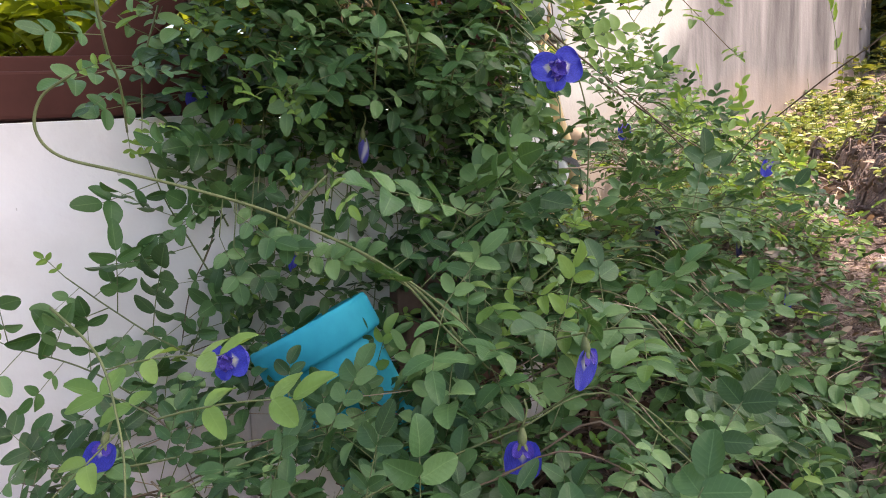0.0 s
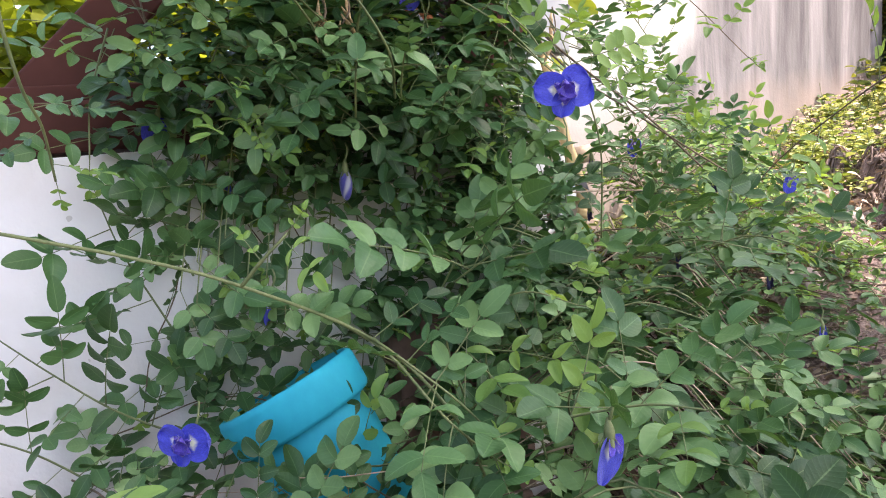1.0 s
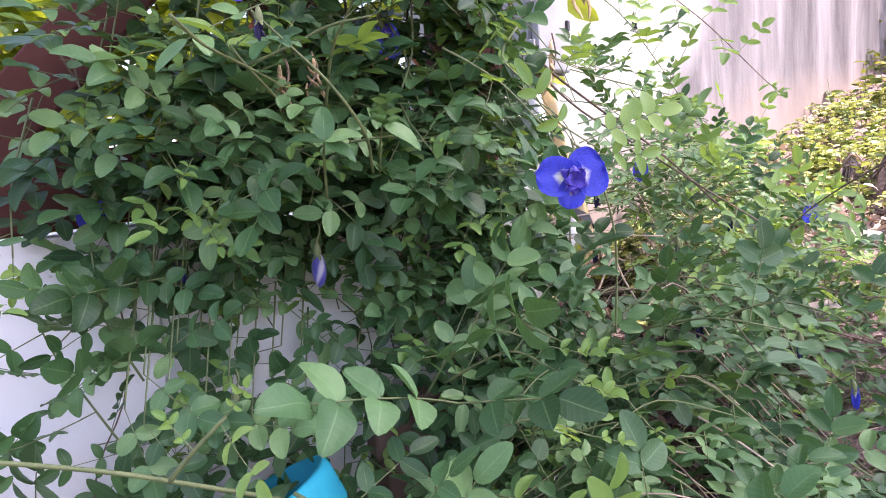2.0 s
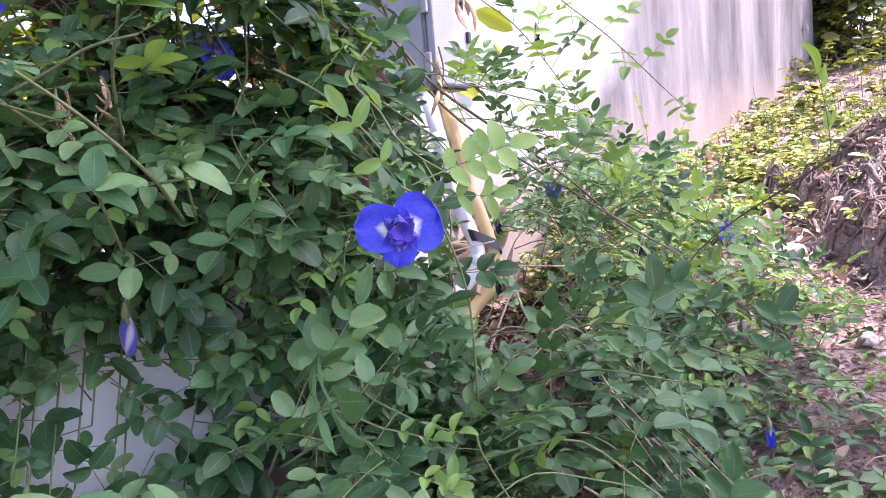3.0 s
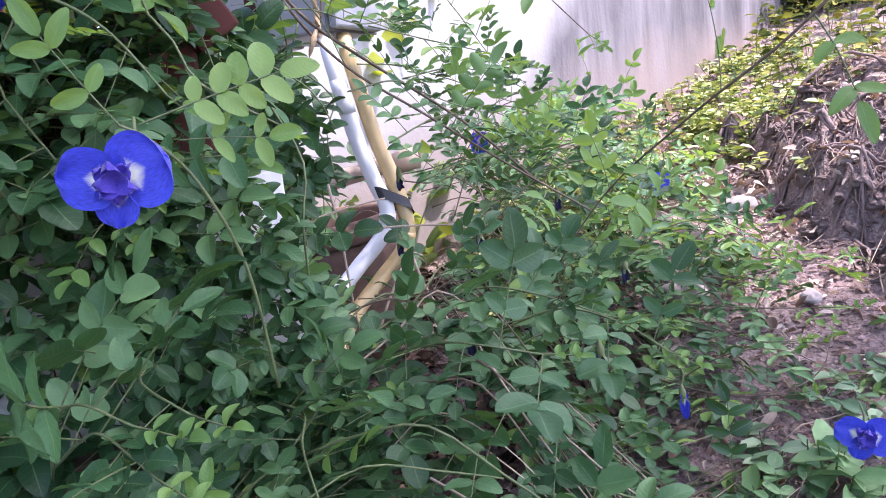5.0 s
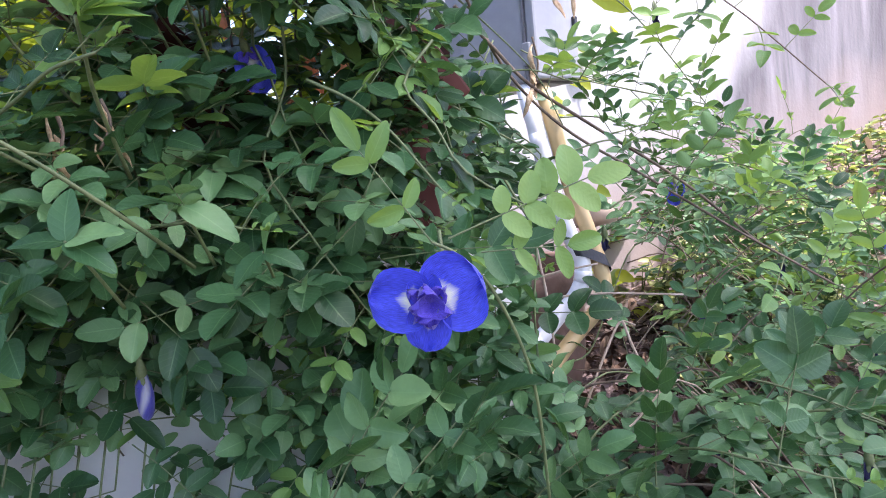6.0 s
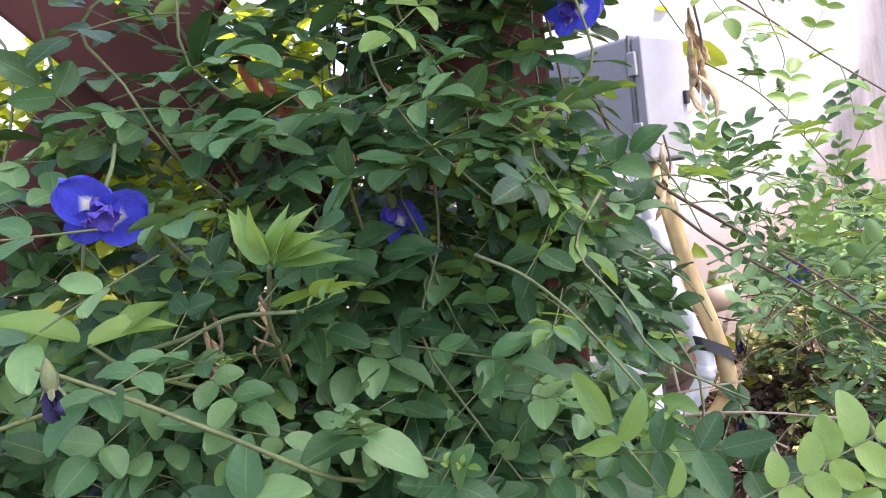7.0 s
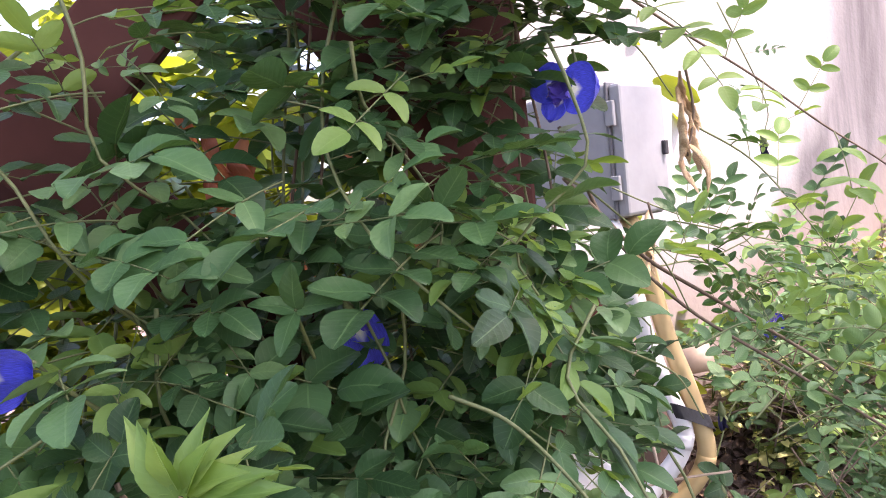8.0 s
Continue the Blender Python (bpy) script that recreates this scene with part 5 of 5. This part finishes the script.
for pts in ([(0.06, 1.05, 1.20), (0.11, 1.11, 1.19), (0.165, 1.15, 1.17), (0.20, 1.17, 1.12)], [(0.10, 1.06, 1.06), (0.127, 1.12, 1.04), (0.176, 1.16, 0.985), (0.20, 1.17, 0.93)],
            [(0.12, 1.10, 0.98), (0.17, 1.16, 0.99), (0.22, 1.19, 0.975), (0.262, 1.22, 0.983)], [(0.20, 1.16, 0.90), (0.25, 1.20, 0.91), (0.286, 1.24, 0.895), (0.34, 1.26, 0.87)],
            [(0.24, 1.14, 0.84), (0.30, 1.20, 0.865), (0.348, 1.24, 0.858), (0.41, 1.27, 0.83)], [(0.09, 1.02, 0.96), (0.13, 1.05, 0.93), (0.17, 1.08, 0.90), (0.19, 1.09, 0.86)],
            [(0.22, 1.22, 1.10), (0.28, 1.25, 1.06), (0.33, 1.27, 1.0), (0.37, 1.28, 0.94)],
            [(0.156, 1.367, 1.045), (0.20, 1.376, 1.02), (0.275, 1.38, 0.985), (0.33, 1.37, 0.965)], [(0.22, 1.36, 1.00), (0.30, 1.37, 0.975), (0.381, 1.374, 0.95), (0.42, 1.36, 0.93)],
            [(0.20, 1.35, 0.95), (0.25, 1.384, 0.947), (0.32, 1.36, 0.92), (0.40, 1.34, 0.88)], [(0.26, 1.30, 0.92), (0.33, 1.33, 0.93), (0.40, 1.35, 0.91), (0.47, 1.36, 0.86)],
            [(0.28, 1.28, 0.86), (0.36, 1.30, 0.875), (0.43, 1.32, 0.86), (0.50, 1.33, 0.81)], [(0.27, 1.22, 0.79), (0.34, 1.25, 0.81), (0.42, 1.27, 0.80), (0.50, 1.29, 0.75)]):
    shoot(fv[4], pts, (0.05, -0.5, 0.8), 0.024, 0.80, SMALL, 0.0011, STEM, 0.22, arc_places)
fv[4].stem(smooth_line([(0.10, 1.14, 1.06), (0.133, 1.18, 1.021), (0.168, 1.194, 0.979), (0.232, 1.223, 0.93), (0.332, 1.25, 0.855), (0.42, 1.26, 0.77)], 6), 0.0022, 0.0016, WOODY)
# tall stems before the bright far wall
shoot(fv[4], [(0.10, 1.02, 1.22), (0.196, 1.143, 1.178), (0.276, 1.212, 1.136), (0.345, 1.245, 1.085), (0.414, 1.269, 1.035), (0.50, 1.28, 0.95)], (0, -0.8, 0.5), 0.045, 0.8, FRESH, 0.0013, WOODY, 0.5, arc_places)
shoot(fv[4], [(0.10, 1.10, 1.10), (0.14, 1.20, 1.004), (0.20, 1.20, 0.93), (0.28, 1.19, 0.87), (0.37, 1.18, 0.803), (0.46, 1.17, 0.74)], (0, -0.8, 0.5), 0.04, 0.85, SMALL, 0.0020, WOODY, 0.4, arc_places)
shoot(sv[5], [(0.58, 0.80, 0.95), (0.528, 0.852, 0.884), (0.484, 0.93, 0.834), (0.44, 1.06, 0.758), (0.36, 1.12, 0.62)], (0, -0.8, 0.5), 0.08, 0.80, FRESH, 0.0013, WOODY)
shoot(fv[4], [(0.30, 1.42, 1.25), (0.345, 1.42, 1.13), (0.34, 1.41, 1.09)], (0, -0.8, 0.5), 0.06, 0.5, SMALL, 0.001)
fv[4].withered((0.338, 1.408, 1.074), (0.1, 0, -1), 0.9)
fv[4].pods((0.208, 1.150, 1.142), 10, 0.02, 0.075)
fv[4].pods((0.175, 1.20, 1.03), 4, 0.02, 0.06)
fv[1].pods((-0.096, 0.785, 0.952), 8, 0.02, 0.035, 0.5)
fv[1].pods((-0.075, 0.80, 0.955), 4, 0.02, 0.03, 0.55)
fv[2].pods((-0.105, 0.885, 0.915), 4, 0.02, 0.05, 0.7)


# bare pale twigs about the foot of the pipes
for pts in ([(0.20, 1.17, 0.62), (0.218, 1.176, 0.66), (0.24, 1.191, 0.701), (0.249, 1.193, 0.709), (0.262, 1.188, 0.705)], [(0.10, 1.20, 0.728), (0.148, 1.198, 0.738), (0.226, 1.189, 0.743), (0.311, 1.167, 0.74)],
            [(0.09, 1.185, 0.742), (0.12, 1.185, 0.756), (0.172, 1.185, 0.769), (0.226, 1.18, 0.778)], [(0.249, 1.193, 0.709), (0.257, 1.179, 0.682), (0.268, 1.165, 0.658), (0.29, 1.16, 0.62)],
            [(0.16, 1.20, 0.80), (0.168, 1.195, 0.74), (0.172, 1.19, 0.68), (0.18, 1.18, 0.60)]):
    sv[-1].stem(smooth_line(pts, 5), 0.0018, 0.0011, TWIG)


# ---- bricks at the end of the low wall ----
def build_brick(m):
    t = thing("brick", m.translation - Vector((0, 0, 0.033)), "worn brown fired brick stacked at the end of the wall", "brick", "stacked bricks")
    bm = bevelled_box((0.19, 0.09, 0.062), 0.004, 2)
    for v in bm.verts:
        v.co += v.normal * 0.003 * noise.noise(v.co * 40)
    part("block", bm, CLAY, t, "", m)


for k in range(5):
    build_brick(pose(0.0 + 0.006 * (k % 2), 0.985, 0.32 + 0.0645 * k, 0, 0, 27 + 4 * (k % 2)))


# ---- dead leaves caught behind the fence ----
def build_dead_leaves():
    r = random.Random(5)
    for k in range(16):
        s = Shape()
        s.blade(Matrix.Identity(4), 0.05, 0.016, 0.7, 1.3, 0, 8, 0.5, 0.35)
        p = wall_place(0.22 + r.uniform(-0.08, 0.10), -0.13 + r.uniform(-0.04, 0.0), 1.04 + r.uniform(-0.06, 0.12))
        me = s.mesh("dead_leaf", [RUST_LEAF])
        ob = new("dead_leaf", me)
        ob.matrix_basis = frame_of(p, (r.uniform(-0.6, 0.6), 0, -1), (r.uniform(-0.4, 0.4), -1, 0.2), r.uniform(0.8, 1.2))
        tagged(ob, "curled rust brown dead leaf caught in the vine", "dead leaf", "dead leaves in the vine")


build_dead_leaves()


# ---- ground: litter, twigs, stones, roots ----
def lay(s, r, x, y, size, lift=0.003, flat=0.35, wide=0.55):
    z = ground_z(x, y) + lift
    m = frame_of((x, y, z), (r.uniform(-1, 1), r.uniform(-1, 1), r.uniform(-flat, flat)), (r.gauss(0, flat), r.gauss(0, flat), 1))
    s.blade(m, size, size * wide * r.uniform(0.7, 1.2), r.uniform(0.1, 0.7), r.uniform(0.1, 0.7), 0, 4, 0.5, r.uniform(0, 0.1))


def build_litter():
    r = random.Random(8)
    s = Shape()
    for k in range(13000):
        x, y = (r.uniform(0.5, 1.4), r.uniform(0.9, 2.3)) if k % 3 else (r.uniform(0.35, 1.9), r.uniform(0.9, 3.2))
        if crown_z(x, y) - ground_z(x, y) > 0.16 and x < 0.7:
            continue
        lay(s, r, x, y, (0.004 + 0.028 * r.random() ** 4) * (1.0 if y < 1.6 else 1.5), 0.004, 0.6, 0.40)
    tagged(new("leaf_litter", s.mesh("leaf_litter", [DRY_LEAF])), "dry tan leaf litter scattered over the soil", "leaf litter", kind="stuff")
    t = Shape()
    for k in range(420):
        x, y = r.uniform(0.3, 2.2), r.uniform(0.7, 2.8)
        a, n = r.uniform(0, 6.3), r.uniform(0.03, 0.16)
        pts = []
        for j in range(5):
            px, py = x + math.cos(a) * n * j / 4, y + math.sin(a) * n * j / 4
            a += r.gauss(0, 0.15)
            pts.append((px, py, ground_z(px, py) + 0.004 + 0.012 * r.random()))
        t.tube(pts, 0.0014, 0.0007, 4)
    tagged(new("twig_litter", t.mesh("twig_litter", [TWIG])), "pale dry twigs scattered over the soil", "twigs", kind="stuff")


build_litter()


# dark dead leaves laid only below the vine, to darken the gaps in it
def build_dark_leaves():
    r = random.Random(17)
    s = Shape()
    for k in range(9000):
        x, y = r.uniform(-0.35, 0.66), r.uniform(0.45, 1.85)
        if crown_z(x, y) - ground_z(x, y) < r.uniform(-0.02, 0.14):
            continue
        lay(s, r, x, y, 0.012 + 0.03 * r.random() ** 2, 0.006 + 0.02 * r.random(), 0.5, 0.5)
    tagged(new("leaf_mould", s.mesh("leaf_mould", [DARK_LEAF])), "dark brown dead leaves laid under the sprawling vine", "leaf litter", kind="stuff")


build_dark_leaves()


def build_clods():
    """Crumbs of earth and small pebbles."""
    r = random.Random(13)
    s = Shape()
    for k in range(15000):
        x, y = r.uniform(0.45, 1.3), r.uniform(0.90, 2.2)
        q = 0.0015 + 0.008 * r.random() ** 5
        z = ground_z(x, y) + q * 0.1
        b = len(s.v)
        for d in ((1, 0, 0), (0, 1, 0), (-1, 0, 0), (0, -1, 0), (0, 0, 1), (0, 0, -1)):
            s.v.append(Vector((x, y, z)) + Vector((d[0] + r.gauss(0, 0.3), d[1] + r.gauss(0, 0.3), d[2] * 0.55)) * q * r.uniform(0.6, 1.3))
        for i in range(4):
            s.face((b + i, b + (i + 1) % 4, b + 4))
            s.face((b + (i + 1) % 4, b + i, b + 5))
    tagged(new("soil_crumbs", s.mesh("soil_crumbs", [CRUMB], smooth=False)), "loose crumbs of brown earth on the slope", "soil crumbs", kind="stuff")


build_clods()


def build_stone(place, size, seed):
    bm = bmesh.new()
    bmesh.ops.create_icosphere(bm, subdivisions=3, radius=1.0)
    for v in bm.verts:
        n = noise.noise(v.co * 1.3 + Vector((seed, 0, 0))) * 0.35 + noise.noise(v.co * 3.1 + Vector((0, seed, 0))) * 0.14
        v.co = Vector((v.co.x * size[0], v.co.y * size[1], v.co.z * size[2])) * (1 + n)
    for f in bm.faces:
        f.smooth = True
    ob = new("stone", mesh_of("stone", bm, [STONE]))
    x, y = place
    ob.matrix_basis = pose(x, y, ground_z(x, y) + size[2] * 0.35, 0, 0, seed * 40)
    tagged(ob, "rough pale grey stone half sunk in the soil", "stone", "stones on the slope")


for k, (x, y, a) in enumerate(((0.70, 1.52, 0.045), (0.78, 1.60, 0.03), (0.66, 1.62, 0.028), (0.92, 1.78, 0.035), (1.05, 1.62, 0.022), (0.86, 1.42, 0.02), (1.12, 2.05, 0.05), (0.60, 1.30, 0.018))):
    build_stone((x, y), (a, a * 0.8, a * 0.55), k + 1)


def build_roots():
    r = random.Random(21)
    t = thing("root_mass", (1.05, 1.80, ground_z(1.05, 1.80)), "dark tangled roots hanging from the cut bank", "roots")
    for k in range(190):
        y = r.uniform(1.42, 2.2)
        edge = bank_edge(y)
        px, py = edge + r.uniform(0.0, 0.20), y
        a = r.uniform(0.0, 6.3)
        pts = []
        for j in range(r.randrange(4, 9)):
            pts.append((px, py, ground_z(px, py) + 0.006 + 0.02 * r.random()))
            a += r.gauss(0, 0.55)
            px, py = px + 0.026 * math.cos(a), py + 0.026 * math.sin(a)
        s = Shape()
        q = 0.0012 + 0.0045 * r.random() ** 2.5
        s.tube(smooth_line(pts, 3), q, q * 0.4, 5)
        part("root", s, ROOT, t)


    lumps = [None] * 4
    for k in range(4):
        bm = bmesh.new()
        bmesh.ops.create_icosphere(bm, subdivisions=3, radius=1.0)
        for v in bm.verts:
            n = noise.noise(v.co * 1.4 + Vector((k * 3.0, 0, 0))) * 0.7 + noise.noise(v.co * 3.7 + Vector((0, k * 5.0, 0))) * 0.45 + noise.noise(v.co * 8.0) * 0.25
            v.co *= 1 + n
        for f in bm.faces:
            f.smooth = True
        lumps[k] = mesh_of("earth_lump", bm, [ROOT])
    for k in range(290):
        y = r.uniform(1.36, 2.2)
        x = bank_edge(y) + r.uniform(-0.03, 0.28)
        q = 0.004 + 0.013 * r.random() ** 2
        m = pose(x, y, ground_z(x, y) + q * 0.15, r.uniform(0, 40), r.uniform(0, 40), r.uniform(0, 360)) @ Matrix.Diagonal((q * 1.3, q, q * 0.7, 1))
        part("earth_lump", lumps[k % 4], ROOT, t, "", m)


build_roots()


def build_bark():
    """A curled piece of dark bark lying among the litter."""
    s = Shape()
    line = smooth_line([(0.735, 1.86, 0.0), (0.752, 1.775, 0.0), (0.772, 1.69, 0.0), (0.825, 1.635, 0.0)], 5)
    for i, p in enumerate(line):
        way = (line[min(i + 1, len(line) - 1)] - line[max(i - 1, 0)]).normalized()
        side = Vector((way.y, -way.x, 0))
        z = ground_z(p.x, p.y) + 0.012
        wide = 0.026 * math.sin(math.pi * (0.12 + 0.76 * i / (len(line) - 1))) * (1 + 0.15 * math.sin(3.1 * i))
        for layer in (0.0, 0.004):
            for j in range(9):
                a = math.pi * (0.05 + 0.9 * j / 8)
                s.v.append(Vector((p.x, p.y, z + layer)) + side * (wide * math.cos(a)) + Vector((0, 0, 0.9 * wide * math.sin(a))))
    n = 18
    for i in range(len(line) - 1):
        for j in range(8):
            for o in (0, 9):
                a = i * n + o + j
                s.face((a, a + 1, a + n + 1, a + n))
    ob = new("bark_piece", s.mesh("bark_piece", [ROOT]))
    tagged(ob, "curled dark brown bark lying on the litter", "bark")


build_bark()


# ---- low plants and bushes ----
def scatter_plants(name, label, seed, count, spot, mat, size, tall, kind="stuff", leaves=7):
    r = random.Random(seed)
    s = Shape()
    for k in range(count):
        x, y = spot(r)
        z = ground_z(x, y)
        h = r.uniform(0.4, 1.0) * tall
        lean = Vector((r.gauss(0, 0.25), r.gauss(0, 0.25), 1)).normalized()
        s.tube([Vector((x, y, z)), Vector((x, y, z)) + lean * h], 0.0016, 0.0008, 3, 1, cap=False)
        for j in range(leaves):
            p = Vector((x, y, z)) + lean * h * r.uniform(0.35, 1.0)
            a = r.uniform(0, 6.3)
            m = frame_of(p, (math.cos(a), math.sin(a), r.uniform(-0.3, 0.4)), (r.gauss(0, 0.6), r.gauss(0, 0.6), 1))
            q = size * r.uniform(0.5, 1.35)
            s.blade(m, q, q * r.uniform(0.38, 0.6), 0.3, 0.3, 0, 3)
    return tagged(new(name, s.mesh(name, [mat, STEM])), label, "ground cover" if kind == "stuff" else name, kind=kind)


def cover_spot(r):
    while True:
        x, y = r.uniform(0.35, 1.65), r.uniform(1.55, 2.95)
        if y < 2.2 + 0.9 * (x - 0.57) - 0.03 and (x < 0.68 or y > 1.98 or r.random() < 0.12) and r.random() < 1.15 - 1.6 * max(0.0, x - 0.85 - 0.75 * max(0.0, y - 1.9)):
            return x, y


scatter_plants("ground_cover", "low yellow green plants in patches of sun", 61, 760, cover_spot, GROUND_LEAF, 0.025, 0.075, leaves=8)


def far_spot(r):
    return r.uniform(1.4, 2.7), r.uniform(2.0, 3.7)


scatter_plants("bank_weeds", "dark green weeds with yellowing leaves on top of the bank", 63, 200, far_spot, BANK_LEAF, 0.040, 0.20, leaves=8)


def slope_spot(r):
    return r.uniform(0.55, 1.1), r.uniform(0.75, 1.6)


scatter_plants("seedlings", "scattered small green seedlings on bare soil", 62, 34, slope_spot, LEAF, 0.030, 0.05, leaves=5)


def edge_spot(r):
    return r.uniform(0.44, 0.74), r.uniform(0.74, 1.06)


scatter_plants("seedlings", "low dark green plants at the edge of the sprawl", 68, 46, edge_spot, LEAF, 0.034, 0.075, leaves=6)


def fern_spot(r):
    return r.uniform(0.78, 0.84), r.uniform(1.47, 1.58)


scatter_plants("seedlings", "small yellowing fern like weed on the soil", 67, 5, fern_spot, GROUND_LEAF, 0.024, 0.06, leaves=9)


def foot_spot(r):
    return r.uniform(0.60, 0.92), r.uniform(1.02, 1.22)


scatter_plants("seedlings", "small weeds with pale lance shaped leaves on soil", 66, 30, foot_spot, WEED_LEAF, 0.027, 0.045, leaves=7)


def build_bush(name, label, centre, size, count, leaf, mat, seed, lean_out=0.5, group=""):
    """A bush: stems from the ground, leaves in loose clumps with gaps."""
    r = random.Random(seed)
    c = Vector(centre)
    foot = Vector((c.x, c.y, ground_z(c.x, c.y)))
    t = thing(name, foot, label, "bush", group)
    tips = []
    for k in range(26):
        d = Vector((r.uniform(-1, 1) * size[0], r.uniform(-1, 1) * size[1], r.uniform(-0.9, 1) * size[2]))
        tip = c + d
        mid = foot.lerp(tip, 0.5) + Vector((r.gauss(0, 0.05), r.gauss(0, 0.05), 0.05))
        s = Shape()
        line = smooth_line([foot + Vector((r.gauss(0, 0.04), r.gauss(0, 0.04), 0)), mid, tip], 5)
        s.tube(line, 0.006, 0.0015, 5)
        part("branch", s, BARK, t)
        tips.append((tip, line))
    s = Shape()
    for k in range(count):
        tip, line = r.choice(tips)
        p = line[r.randrange(len(line) // 2, len(line))] + Vector([r.gauss(0, 0.06) for _ in range(3)])
        a = r.uniform(0, 6.3)
        m = frame_of(p, (math.cos(a), math.sin(a), r.uniform(-0.7, 0.3)), (r.gauss(0, 0.5), r.gauss(-0.2, 0.5), 0.8))
        q = leaf * r.uniform(0.6, 1.2)
        s.blade(m, q, q * 0.45, 0.2, 0.3, 0, 4)
    ob = part("leaves", s, mat, t)
    ob["kind"] = "stuff"
    return t


build_bush("garden_bush", "sunlit yellow green bush behind the fence", (-0.75, 2.0, 1.05), (0.8, 0.35, 0.6), 4200, 0.095, BUSH_LEAF, 71)
build_bush("garden_bush", "sunlit yellow green bush behind the fence", (-0.05, 2.1, 1.15), (0.4, 0.25, 0.65), 2600, 0.08, BUSH_LEAF, 72)
build_bush("bank_bush", "dark green bush with yellowing leaves on the bank", (2.2, 3.75, 1.65), (0.55, 0.40, 0.90), 3000, 0.085, BANK_LEAF, 73)
build_bush("bank_bush", "tall dark bush closing the view beyond the wall", (3.3, 4.3, 2.0), (0.9, 0.6, 1.1), 2600, 0.12, TREE_LEAF, 75)
build_bush("bank_bush", "dark green bush with yellowing leaves on the bank", (2.16, 3.42, 1.38), (0.22, 0.18, 0.28), 900, 0.05, BANK_LEAF, 78)
build_bush("bank_bush", "tall dark bush closing the view beyond the wall", (3.6, 3.0, 1.7), (0.5, 0.7, 0.9), 2000, 0.12, TREE_LEAF, 76)


def build_shade_tree(place, height, centre, size, count, seed, label):
    r = random.Random(seed)
    x, y = place
    foot = Vector((x, y, ground_z(x, y) - 0.05))
    t = thing("tree", foot, label, "tree")
    c = Vector(centre)
    s = Shape()
    trunk = smooth_line([foot, foot + Vector((0.05, 0.02, height * 0.35)), foot.lerp(c, 0.6) + Vector((0, 0, 0.2)), c], 6)
    s.tube(trunk, 0.13, 0.04, 12)
    part("trunk", s, BARK, t)
    tips = []
    for k in range(34):
        d = Vector((r.uniform(-1, 1), r.uniform(-1, 1), r.uniform(-0.7, 1)))
        tip = c + Vector((d.x * size[0], d.y * size[1], d.z * size[2]))
        a = trunk[r.randrange(len(trunk) // 2, len(trunk))]
        line = smooth_line([a, a.lerp(tip, 0.5) + Vector((0, 0, 0.12)), tip], 5)
        s = Shape()
        s.tube(line, 0.03, 0.006, 6)
        part("limb", s, BARK, t)
        tips.append(line)
    s = Shape()
    for k in range(count):
        line = r.choice(tips)
        p = line[r.randrange(4, len(line))] + Vector([r.gauss(0, 0.17) for _ in range(3)])
        a = r.uniform(0, 6.3)
        m = frame_of(p, (math.cos(a), math.sin(a), r.uniform(-0.7, 0.2)), (r.gauss(0, 0.4), r.gauss(0, 0.4), 1))
        q = 0.13 * r.uniform(0.6, 1.2)
        s.blade(m, q, q * 0.5, 0.2, 0.3, 0, 3)
    ob = part("crown", s, TREE_LEAF, t)
    ob["kind"] = "stuff"


# added out of view: its crown keeps direct sun off the vine
build_shade_tree((4.6, -1.6), 4.6, (2.22, 0.26, 5.6), (1.28, 0.76, 0.5), 7000, 81, "unseen broad leafed tree added to shade the wall and vine")
# a second added crown, also unseen, that blocks sky from overhead
build_shade_tree((-2.0, -1.6), 4.0, (-0.45, -0.15, 4.5), (1.7, 1.4, 0.5), 5200, 82, "unseen broad leafed tree added over path and fence to cut skylight")
